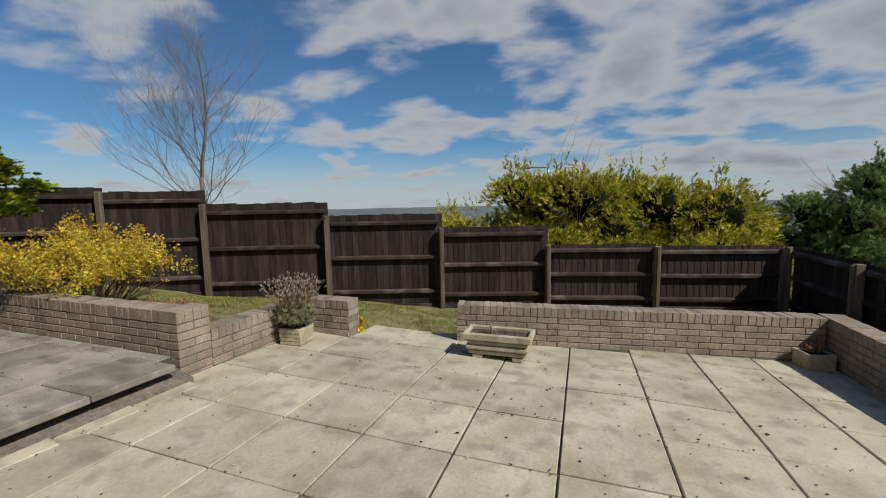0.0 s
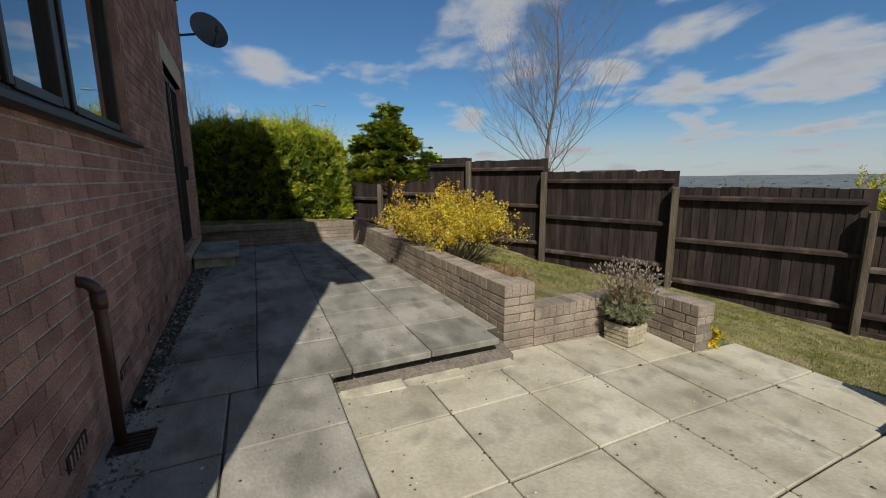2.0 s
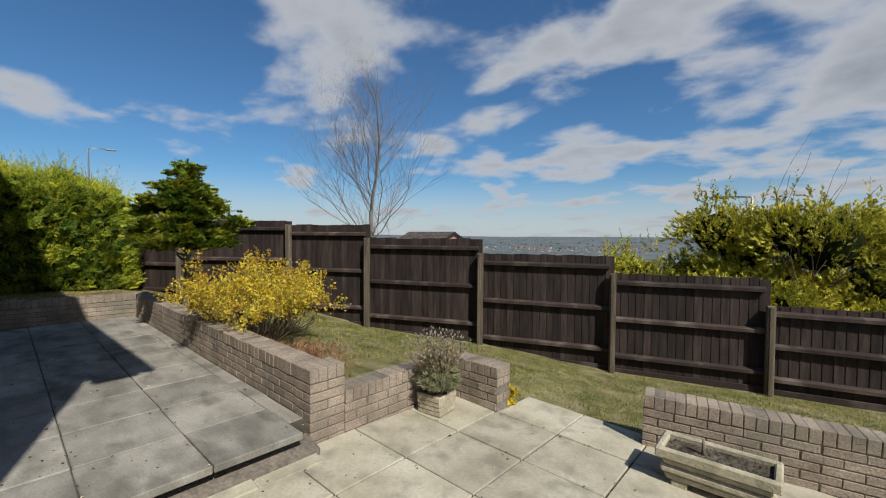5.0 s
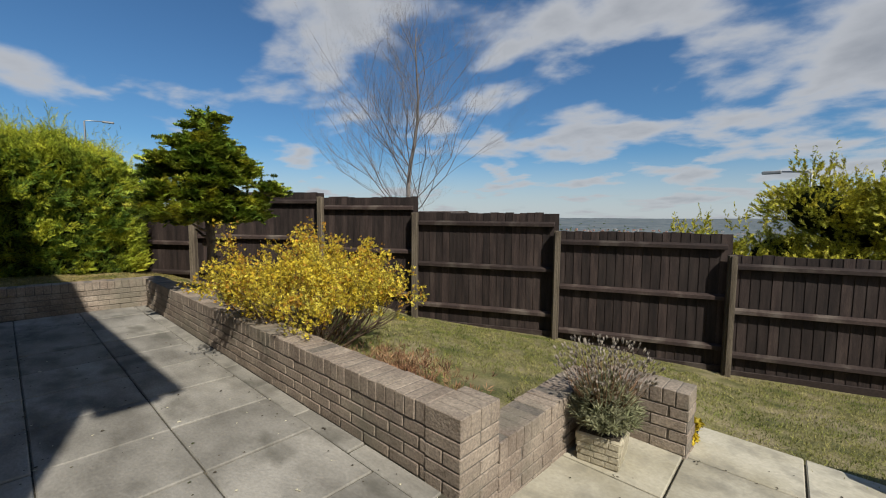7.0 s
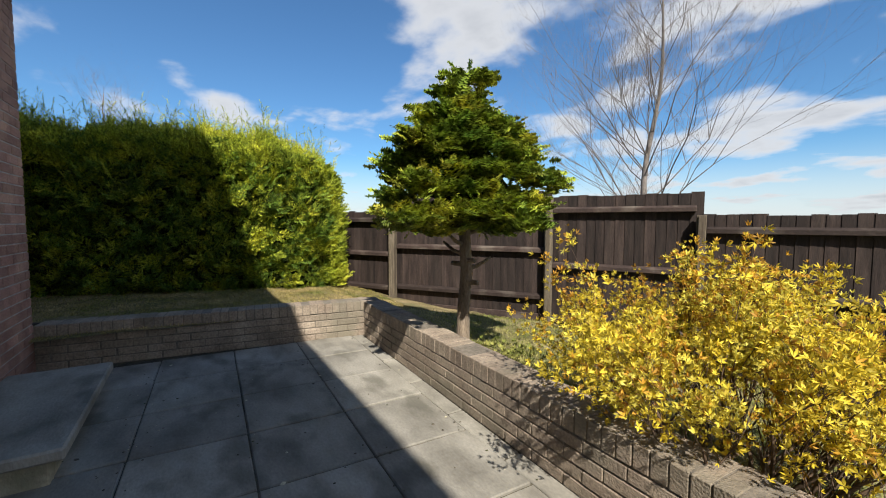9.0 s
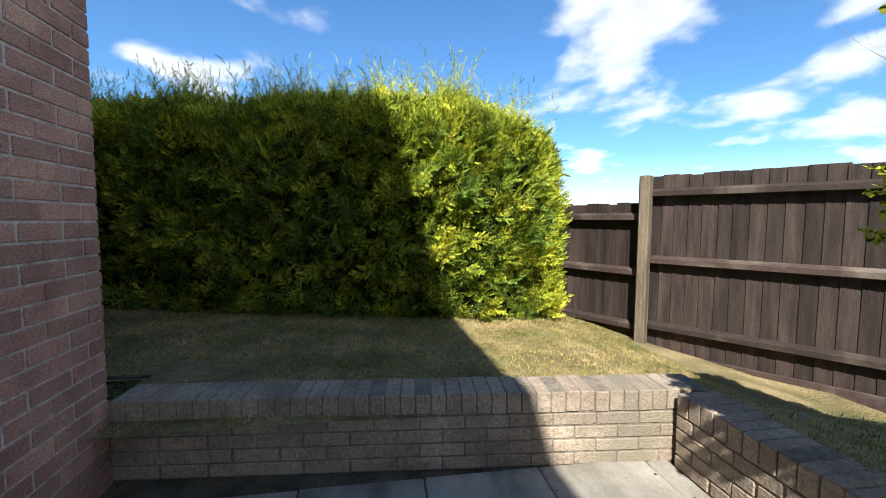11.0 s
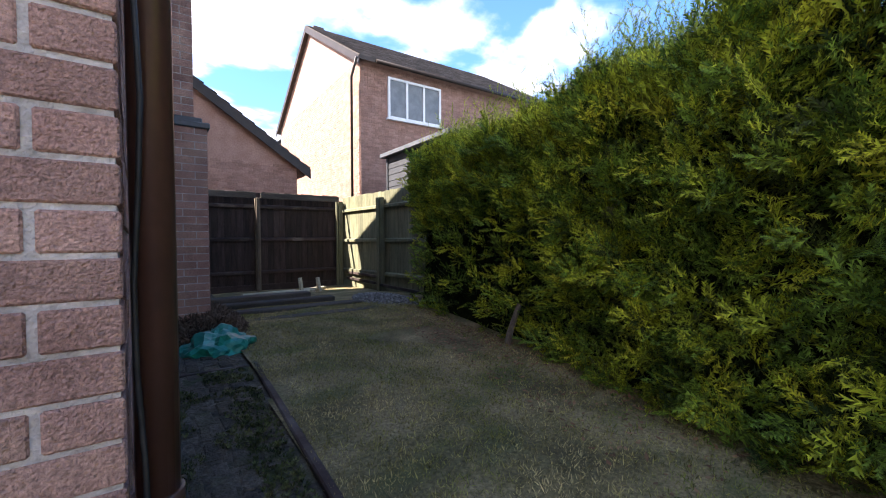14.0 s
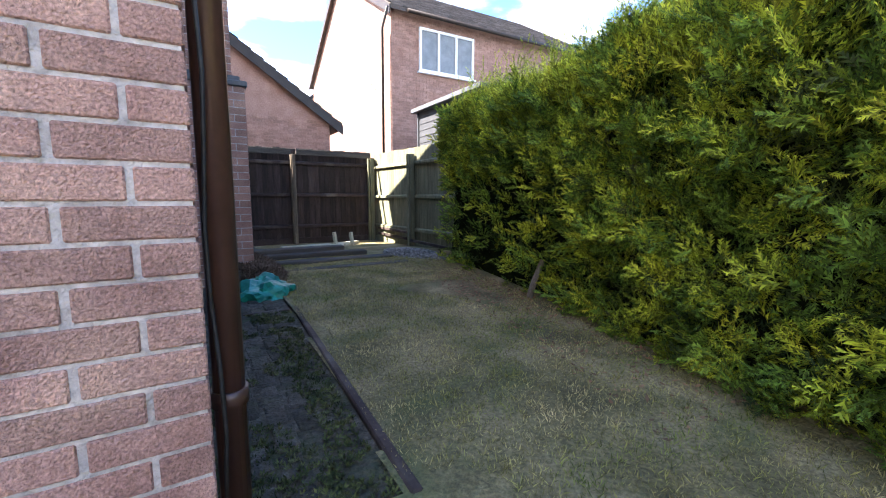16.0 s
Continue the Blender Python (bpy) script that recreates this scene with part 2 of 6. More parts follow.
M_JUNIPER = mat("olive_conifer_leaf", [(0.21, 0.225, 0.028), (0.40, 0.38, 0.04), (0.60, 0.52, 0.06)], 1.9, 0.7, 0, 60, 0.25, 12, island=0.5, through_light=0.3)
M_DARKLEAF = mat("dark_tree_leaf", [(0.085, 0.14, 0.045), (0.17, 0.235, 0.075), (0.27, 0.33, 0.11)], 1.5, 0.7, 0, 60, 0.25, 15, island=0.4, through_light=0.3)
M_LAVENDER = mat("lavender_leaf", [(0.19, 0.20, 0.10), (0.34, 0.33, 0.20)], 8, 0.85, 0, 60, 0.2, 40, island=0.35, through_light=0.35)
M_LAVHEAD = mat("dry_lavender_head", [(0.27, 0.235, 0.19), (0.40, 0.35, 0.29)], 8, 0.85, 0, 60, 0.2, 40, island=0.3)
M_DRY = mat("dry_brown_growth", [(0.16, 0.07, 0.035), (0.28, 0.17, 0.09)], 8, 0.9, 0, 60, 0.2, 40, island=0.4)
M_TEAL = mat("teal_plastic_sheet", [(0.0, 0.16, 0.12), (0.005, 0.25, 0.18)], 6, 0.4, 0.4, 20, 0.2, 20, spec=0.5)
M_TIMBER = mat("grey_timber", [(0.045, 0.039, 0.032), (0.095, 0.082, 0.065)], 3, 0.9, 0.5, 40, 0.3, 40, stretch=(0.6, 5, 5), rand=0.2)
M_PALE = mat("bleached_offcut", [(0.42, 0.38, 0.26), (0.56, 0.52, 0.38)], 5, 0.85, 0.3, 50, 0.2)
M_SHED = mat("grey_shed_board", [(0.026, 0.028, 0.031), (0.045, 0.047, 0.05)], 4, 0.7, 0.3, 50, 0.15)
M_STEEL = mat("galvanised_lamp", [(0.28, 0.29, 0.29), (0.36, 0.37, 0.37)], 4, 0.45, 0.1, 40, 0.1, metal=0.6)
M_ROOM = mat("dim_room", [(0.05, 0.045, 0.04), (0.08, 0.07, 0.06)], 2, 0.9, 0.1)
# matt grey for far window glass, its reflection painted as plain colour
M_PANE_GREY = mat("grey_window_pane", [(0.17, 0.19, 0.20), (0.24, 0.26, 0.27)], 4, 0.8, 0.2, 40, 0.1)


def glass(name, tint, rough=0.02):
    ma = bpy.data.materials.new(name)
    ma.use_nodes = True
    nt = ma.node_tree
    b = nt.nodes["Principled BSDF"]
    b.inputs["Base Color"].default_value = (*tint, 1)
    b.inputs["Roughness"].default_value = rough
    b.inputs["Specular IOR Level"].default_value = 1.0
    b.inputs["IOR"].default_value = 1.9
    b.inputs["Transmission Weight"].default_value = 0.0
    b.inputs["Coat Weight"].default_value = 1.0
    b.inputs["Coat IOR"].default_value = 1.9
    b.inputs["Coat Roughness"].default_value = 0.01
    n = nt.nodes.new("ShaderNodeTexNoise")
    n.inputs["Scale"].default_value = 1.3
    bp = nt.nodes.new("ShaderNodeBump")
    bp.inputs["Strength"].default_value, bp.inputs["Distance"].default_value = 0.03, 0.02
    link(nt, n.outputs[0], bp.inputs["Height"])
    link(nt, bp.outputs[0], b.inputs["Normal"])
    return ma


M_GLASS = glass("dark_double_glazing", (0.012, 0.014, 0.016))


# ---- mesh helpers ----
def add_box(bm, lo, hi, m=None, bevel=0.0):
    """A box from corner to corner, its edges rounded by bevel, turned by m."""
    vs = [bm.verts.new((x, y, z)) for x in (lo[0], hi[0]) for y in (lo[1], hi[1]) for z in (lo[2], hi[2])]
    fs = [(0, 1, 3, 2), (4, 6, 7, 5), (0, 4, 5, 1), (2, 3, 7, 6), (0, 2, 6, 4), (1, 5, 7, 3)]
    faces = [bm.faces.new([vs[i] for i in f]) for f in fs]
    if bevel:
        edges = list({e for f in faces for e in f.edges})
        r = bmesh.ops.bevel(bm, geom=edges, offset=bevel, segments=1, profile=0.5, affect="EDGES")
        vs = list({v for f in r["faces"] for v in f.verts} | {v for v in vs if v.is_valid})
    if m is not None:
        for v in vs:
            v.co = m @ v.co
    return vs


def add_tube(bm, pts, radii, sides=8, cap=True):
    """A tube along the points."""
    rings = []
    n = len(pts)
    pts = [Vector(p) for p in pts]
    if isinstance(radii, (int, float)):
        radii = [radii] * n
    ref = None
    for i, p in enumerate(pts):
        d = (pts[min(i + 1, n - 1)] - pts[max(i - 1, 0)]).normalized()
        if ref is None:
            ref = d.orthogonal().normalized()
        ref = (ref - d * ref.dot(d))
        ref = ref.normalized() if ref.length > 1e-6 else d.orthogonal().normalized()
        s = d.cross(ref)
        rings.append([bm.verts.new(p + radii[i] * (math.cos(a) * ref + math.sin(a) * s)) for a in [2 * math.pi * k / sides for k in range(sides)]])
    for a, b in zip(rings, rings[1:]):
        for k in range(sides):
            f = bm.faces.new((a[k], a[(k + 1) % sides], b[(k + 1) % sides], b[k]))
            f.smooth = True
    if cap:
        bm.faces.new(rings[0][::-1])
        bm.faces.new(rings[-1])


def mesh_of(name, bm, material):
    me = bpy.data.meshes.new(name)
    bmesh.ops.recalc_face_normals(bm, faces=bm.faces)
    bm.to_mesh(me)
    bm.free()
    me.materials.append(material)
    return me


def part(name, bm, material, parent=None, label="", m=None):
    """One mesh object out of a bmesh (or of a ready mesh), under a thing or a part."""
    me = bm if isinstance(bm, bpy.types.Mesh) else mesh_of(name, bm, material)
    ob = new(name, me)
    if parent is not None:
        ob.parent = parent
    if m is not None:
        ob.matrix_basis = m
    if label:
        tagged(ob, label)
    return ob


def thing(name, label, category, m=None, group="", kind=""):
    ob = new(name)
    ob.empty_display_size = 0.1
    if m is not None:
        ob.matrix_basis = m
    return tagged(ob, label, category, group, kind)


def box_part(name, lo, hi, material, parent=None, label="", bevel=0.0, m=None):
    bm = bmesh.new()
    add_box(bm, lo, hi, None, bevel)
    return part(name, bm, material, parent, label, m)


def raw_mesh(name, verts, faces, material, smooth=False):
    me = bpy.data.meshes.new(name)
    me.from_pydata(verts, [], faces)
    me.materials.append(material)
    if smooth:
        me.polygons.foreach_set("use_smooth", [True] * len(me.polygons))
    me.update()
    return me


BOX_V = [(x, y, z) for x in (0, 1) for y in (0, 1) for z in (0, 1)]
BOX_F = [(0, 1, 3, 2), (4, 6, 7, 5), (0, 4, 5, 1), (2, 3, 7, 6), (0, 2, 6, 4), (1, 5, 7, 3)]


def boxes_mesh(name, boxes, material):
    """Many plain boxes (lo, hi) in one mesh, for what is too small to pick apart."""
    verts, faces = [], []
    for lo, hi in boxes:
        k = len(verts)
        verts += [(lo[0] + x * (hi[0] - lo[0]), lo[1] + y * (hi[1] - lo[1]), lo[2] + z * (hi[2] - lo[2])) for x, y, z in BOX_V]
        faces += [tuple(i + k for i in f) for f in BOX_F]
    return raw_mesh(name, verts, faces, material)


def frame_between(a, b, z=0.0):
    """A pose at a whose x axis runs level to b."""
    return pose(a[0], a[1], z, 0, 0, math.degrees(math.atan2(b[1] - a[1], b[0] - a[0])))


BRICK = {}


def brick_mesh(kind, sx, sy, sz, material):
    """One worn brick, shared by all the alike ones; its corner is at the origin."""
    key = (kind, round(sx, 3), round(sy, 3), round(sz, 3))
    if key not in BRICK:
        bm = bmesh.new()
        add_box(bm, (0, 0, 0), (sx, sy, sz), None, 0.0035)
        BRICK[key] = mesh_of(kind, bm, material)
    return BRICK[key]


RNG = random.Random(7)


def lay(parent, name, me, x, y, z, turn=0.0, wob=0.0):
    ob = bpy.data.objects.new(name, me)
    scene.collection.objects.link(ob)
    ob.parent = parent
    ob.matrix_basis = pose(x, y + RNG.uniform(-wob, wob), z, 0, 0, turn + RNG.uniform(-wob, wob) * 60)
    return ob


def bonded(length, z0, courses, pitch=0.225, high=0.075, gap=0.010, holes=()):
    """Stretcher bond: (x0, x1, z0, z1) of each brick along a wall, cut at the holes (x0, x1, z0, z1)."""
    for c in range(courses):
        za = z0 + c * high
        x = -pitch / 2 if c % 2 else 0.0
        while x < length:
            a, b = max(0.0, x), min(length, x + pitch - gap)
            x += pitch
            spans = [(a, b)]
            for h in holes:
                if za + high * 0.6 > h[2] and za + high * 0.4 < h[3]:
                    cut = []
                    for s, e in spans:
                        if e <= h[0] or s >= h[1]:
                            cut.append((s, e))
                        else:
                            if s < h[0] - 0.03:
                                cut.append((s, h[0] - 0.008))
                            if e > h[1] + 0.03:
                                cut.append((h[1] + 0.008, e))
                    spans = cut
            for s, e in spans:
                if e - s > 0.03:
                    yield s, e, za, za + high - gap


# ---- ground ----
WALL_Y = 2.25
FALL, FOOT, TILT_X = -0.03, -0.033, 0.035


def patio(y, x=0.0):
    """The lower patio rises gently towards the terrace and falls to its far corner."""
    return FOOT + FALL * (y - 1.4) + TILT_X * max(0.0, -0.6 - x) - 0.045 * max(0.0, x - 0.3) - 0.025 * max(0.0, y - 2.8)


def wall_line(x):
    """The face of the wall along the patio."""
    return 4.30 + 0.237 * (x + 1.5)


FENCE = [(-12.6, 2.35, 0.25, 1.64), (-10.80, 3.40, 0.06, 1.90), (-8.80, 4.90, 0.05, 1.82), (-7.25, 5.80, -0.30, 1.55), (-5.05, 6.73, -0.42, 1.28), (-2.92, 7.52, -0.64, 1.00), (-0.93, 8.20, -0.68, 0.62), (1.06, 8.72, -0.70, 0.57), (3.27, 9.25, -0.72, 0.55)]


def lerp(pts, v):
    for (a, fa), (b, fb) in zip(pts, pts[1:]):
        if v <= b:
            k = min(1, max(0, (v - a) / (b - a)))
            return fa + k * (fb - fa)
    return pts[-1][1]


def lawn_height(x, y):
    """The garden lawn: level with the wall's top by the house, falling to the fence and to the east."""
    near = lerp([(-9.0, 0.50), (-5.5, 0.44), (-3.4, 0.30), (-2.6, -0.13), (-1.4, -0.14), (3.5, -0.16)], x)
    fy = lerp([(p[0], p[1]) for p in FENCE], x)
    fz = lerp([(p[0], p[2]) for p in FENCE], x)
    y0 = lerp([(-3.3, 2.5), (-3.2, 3.9), (-2.6, 4.3), (4.0, 4.5)], x)
    k = min(1.0, max(0.0, (y - y0) / max(0.5, fy - y0)))
    return near + (fz - near) * k + 0.012 * noise.noise((x * 1.7, y * 1.7, 0))


def build_lawn(name, x0, x1, y0, y1, step, keep, height, soil=M_GRASS):
    nx, ny = int((x1 - x0) / step) + 1, int((y1 - y0) / step) + 1
    verts, idx, faces = [], {}, []
    for i in range(nx):
        for j in range(ny):
            x, y = x0 + i * step, y0 + j * step
            idx[i, j] = len(verts)
            verts.append((x, y, height(x, y)))
    for i in range(nx - 1):
        for j in range(ny - 1):
            if keep(x0 + (i + 0.5) * step, y0 + (j + 0.5) * step):
                faces.append((idx[i, j], idx[i + 1, j], idx[i + 1, j + 1], idx[i, j + 1]))
    return new(name, raw_mesh(name, verts, faces, soil, True))


def garden_keep(x, y):
    if x < -9.0:
        return False
    if x < -3.28:
        return y > WALL_Y + 0.16
    if x < -2.64:
        return y > 3.90
    if x < -1.4:
        return y > 4.3
    return y > wall_line(x) + 0.1


lawn = tagged(build_lawn("lawn", -9.0, 3.4, 2.35, 9.55, 0.12, garden_keep, lawn_height), "sparse sunlit lawn sloping to the fence", "lawn", kind="structure")


def side_height(x, y):
    base = lerp([(-9.0, 0.42), (-5.0, 0.52), (1.5, 0.50), (2.3, 0.46), (4.0, 0.10)], y)
    return base + 0.02 * noise.noise((x * 1.3, y * 1.3, 3))


side_lawn = tagged(build_lawn("side_lawn", -14.0, -9.0, -9.0, 4.3, 0.05, lambda x, y: not (x > -9.755 + 0.0357 * (y + 3.1) and y < -0.60), side_height, M_WORN), "worn lawn in the shade beside the hedge", "lawn", kind="structure")

# the path of dark soil beside the house
path_bm = bmesh.new()
add_box(path_bm, (-9.95, -8.9, 0.1), (-9.1, -0.58, 0.488))
side_path = tagged(part("side_path", path_bm, M_SOIL), "dark mossy soil path along the house wall", "path", kind="structure")


def build_land():
    """One sheet from the garden down into the valley and up to the hills at the horizon."""
    verts, faces = [], []
    radii = [0, 6, 12, 16, 22, 32, 50, 80, 130, 200, 320, 500, 800, 1200, 1700, 2300, 2900, 3500, 4100, 4700]
    fall = [-0.95, -0.95, -1.05, -1.5, -2.6, -4.5, -8, -13, -21, -30, -42, -55, -66, -70, -66, -52, -34, -16, 2, 6]
    seg = 120
    for r, f in zip(radii, fall):
        for k in range(seg):
            a = 2 * math.pi * k / seg
            x, y = -4 + r * math.cos(a), 2 + r * math.sin(a)
            north = 0.5 + 0.5 * math.tanh((math.sin(a) + 0.35 * math.cos(a)) * 3)
            z = f * north + (1 - north) * (-0.95 if r < 40 else -0.95 + min(r - 40, 3000) * 0.002)
            if r > 500:
                z += min(14, r * 0.006) * noise.noise((x * 0.0012, y * 0.0012, 5)) + 0.0012 * r * noise.noise((x * 0.004, y * 0.004, 9))
            verts.append((x, y, z))
    for i in range(len(radii) - 1):
        for k in range(seg):
            a, b = i * seg + k, i * seg + (k + 1) % seg
            faces.append((a, b, b + seg, a + seg))
    ob = new("ground", raw_mesh("ground", verts, faces, M_LAND_HAZE, True))
    return tagged(ob, "valley floor running to low hills, haze in its blue-grey colour", "ground", kind="structure")


build_land()

# ---- paving ----
SLAB, STONE, SKEW = 0.602, 0.588, 0.038


def slab_mesh(name, sx, sy, material):
    bm = bmesh.new()
    add_box(bm, (-sx / 2, -sy / 2, -0.05), (sx / 2, sy / 2, 0), None, 0.006)
    return mesh_of(name, bm, material)


def build_paving():
    bm = bmesh.new()
    grid = {}
    for i in range(20):
        for j in range(17):
            x, y = -3.2 + 0.3 * i, 0.84 + 0.3 * j
            grid[i, j] = bm.verts.new((x, y, patio(y, x) - 0.016))
    for i in range(19):
        for j in range(16):
            x, y = -3.05 + 0.3 * i, 0.99 + 0.3 * j
            if y < (wall_line(x) + 0.15 if x > -1.4 else 4.35):
                bm.faces.new((grid[i, j], grid[i + 1, j], grid[i + 1, j + 1], grid[i, j + 1]))
    bmesh.ops.delete(bm, geom=[v for v in bm.verts if not v.link_faces], context="VERTS")
    low = tagged(part("patio", bm, M_JOINT), "lower patio of pale square concrete slabs", "patio", kind="structure")
    up = tagged(box_part("terrace", (-9.3, -0.75, -0.3), (-3.24, 2.35, 0.203), M_JOINT), "raised terrace of grey concrete slabs", "terrace", kind="structure")
    strip = tagged(box_part("terrace_strip", (-3.11, -1.2, -0.3), (3.2, 0.83, 0.203), M_JOINT), "strip of grey slabs along the house", "terrace", kind="structure")
    bm = bmesh.new()
    for v in add_box(bm, (-3.26, 0.842, -0.3), (-3.05, 2.24, 0.0)):
        if v.co.z > -0.1:
            v.co.z = 0.125 if v.co.x < -3.1 else 0.072
    part("ledge", bm, M_MORTAR_D, up, "crumbling mortar ledge under the slab nose")
    box_part("riser", (-3.04, 0.80, -0.3), (3.1, 0.838, 0.163), M_SLAB_G, strip, bevel=0.006)
    full = slab_mesh("slab", SLAB - 0.011, SLAB - 0.011, M_SLAB)
    for i in range(-1, 9):
        for j in range(-1, 6):
            u, v = SLAB * (i + 0.5), SLAB * (j - 1.5)
            x, y = -2.615 + u - SKEW * v, 2.672 + v + SKEW * u
            if x > 2.6 or y < 1.05:
                continue
            if y > (wall_line(x) + 0.12 if x > -1.3 else 4.3) or j >= 4 and x < -2.75:
                continue
            ob = lay(low, "slab", full, x, y, patio(y, x) + RNG.uniform(-0.003, 0.004))
            ob.rotation_euler = ((patio(y + 0.3, x) - patio(y - 0.3, x)) / 0.6 + radians(RNG.uniform(-0.3, 0.3)), (patio(y, x - 0.3) - patio(y, x + 0.3)) / 0.6 + radians(RNG.uniform(-0.3, 0.3)), SKEW + radians(RNG.uniform(-0.2, 0.2)))
    grey = slab_mesh("slab", STONE - 0.015, STONE - 0.019, M_SLAB_G)
    for k in range(11):
        for j in range(-1, 3):
            x, y = -3.07 - STONE * (k + 0.5), 0.40 + 0.576 * (j + 0.5)
            if x < -9.0 + 0.05 * (j > 0):
                continue
            ob = lay(up, "slab", grey, x, y, 0.215 + RNG.uniform(-0.003, 0.004))
            ob.rotation_euler = (radians(RNG.uniform(-0.4, 0.4)), radians(RNG.uniform(-0.4, 0.4)), radians(RNG.uniform(-0.3, 0.3)))
    cut = slab_mesh("cut_slab", STONE - 0.012, 0.112, M_SLAB_G)
    for k in range(10):
        ob = lay(up, "cut_slab", cut, -3.30 - STONE * (k + 0.5), 2.189, 0.213 + RNG.uniform(-0.003, 0.003))
        ob.rotation_euler = (radians(RNG.uniform(1, 4)), radians(RNG.uniform(-0.4, 0.4)), 0)
    for k in range(10):
        for j in range(-2, 1):
            x, y = -3.06 + STONE * (k + 0.5), 0.25 + 0.58 * (j + 0.5)
            ob = lay(strip, "slab", grey, x, y, 0.215 + RNG.uniform(-0.003, 0.003))
            ob.rotation_euler = (radians(RNG.uniform(-0.4, 0.4)), radians(RNG.uniform(-0.4, 0.4)), radians(RNG.uniform(-0.3, 0.3)))
    bm = bmesh.new()
    add_box(bm, (-0.06, -0.22, -0.2), (0.06, 0.22, 0), None, 0.010)
    kerb = mesh_of("kerb_stone", bm, M_SLAB)
    for k in range(3):
        lay(low, "kerb_stone", kerb, -3.005, 0.87 + 0.45 * (k + 0.5), 0.068 - 0.012 * k).rotation_euler[1] = radians(7)


# ---- garden walls ----
def garden_wall(name, label, a, b, z0, top, deep=0.215, drop=0.0):
    """A low wall of stretcher courses under a row of bricks on edge, from a to b along its front face."""
    length = math.hypot(b[0] - a[0], b[1] - a[1])
    m = frame_between(a, b) @ pose(0, 0, 0, 0, math.degrees(math.atan(drop / length)), 0)
    w = thing(name, label, "garden wall", m, kind="structure")
    cap = 0.112
    courses = max(1, round((top - cap - z0) / 0.075))
    high = (top - cap - z0) / courses
    box_part("mortar", (0.007, 0.007, z0 - 0.25), (length - 0.007, deep - 0.007, top - 0.010), M_MORTAR_D, w)
    for s, e, za, zb in bonded(length, z0, courses, high=high):
        for y in (0.0, deep - 0.1):
            lay(w, "brick", brick_mesh("brick", round(e - s, 2), 0.1, high - 0.01, M_BRICK_W), s, y, za, 0, 0.002)
    n = max(1, round(length / 0.075))
    step = length / n
    for k in range(n):
        lay(w, "coping_brick", brick_mesh("coping_brick", round(step - 0.006, 4), deep + 0.004, cap - 0.008, M_BRICK_W), k * step + 0.004, -0.002, top - cap, 0, 0.002).location.z += RNG.uniform(-0.003, 0.004)
    return w


def wall_end(name, label, x, y, z0, top):
    """The thicker end of the long wall: headers and stretchers in turn, under bricks on edge."""
    w = thing(name, label, "garden wall", pose(x, y, 0), kind="structure")
    wide, deep, cap = 0.22, 0.30, 0.112
    courses = round((top - cap - z0) / 0.075)
    high = (top - cap - z0) / courses
    box_part("mortar", (0.006, 0.006, z0 - 0.25), (wide - 0.006, deep - 0.006, top - 0.011), M_MORTAR_D, w)
    for c in range(courses):
        z = z0 + c * high
        if c % 2:
            for k in range(2):
                lay(w, "brick", brick_mesh("brick", wide, 0.145, high - 0.01, M_BRICK_W), 0, 0.155 * k, z, 0, 0.001)
        else:
            for k in range(2):
                lay(w, "brick", brick_mesh("brick", 0.105, deep, high - 0.01, M_BRICK_W), 0.115 * k, 0, z, 0, 0.001)
    for k in range(4):
        lay(w, "coping_brick", brick_mesh("coping_brick", wide + 0.004, 0.0715, cap - 0.008, M_BRICK_W), -0.002, 0.0757 * k, top - cap, 0, 0.001)
    return w


# ---- the house ----
HOUSE_A, HOUSE_B = (-9.14, -0.48), (-0.90, -0.19)
HOUSE_M = frame_between(HOUSE_A, HOUSE_B)
HOUSE_L = math.hypot(HOUSE_B[0] - HOUSE_A[0], HOUSE_B[1] - HOUSE_A[1])
EAVE = 5.2


def hx(x):
    return (x - HOUSE_A[0])


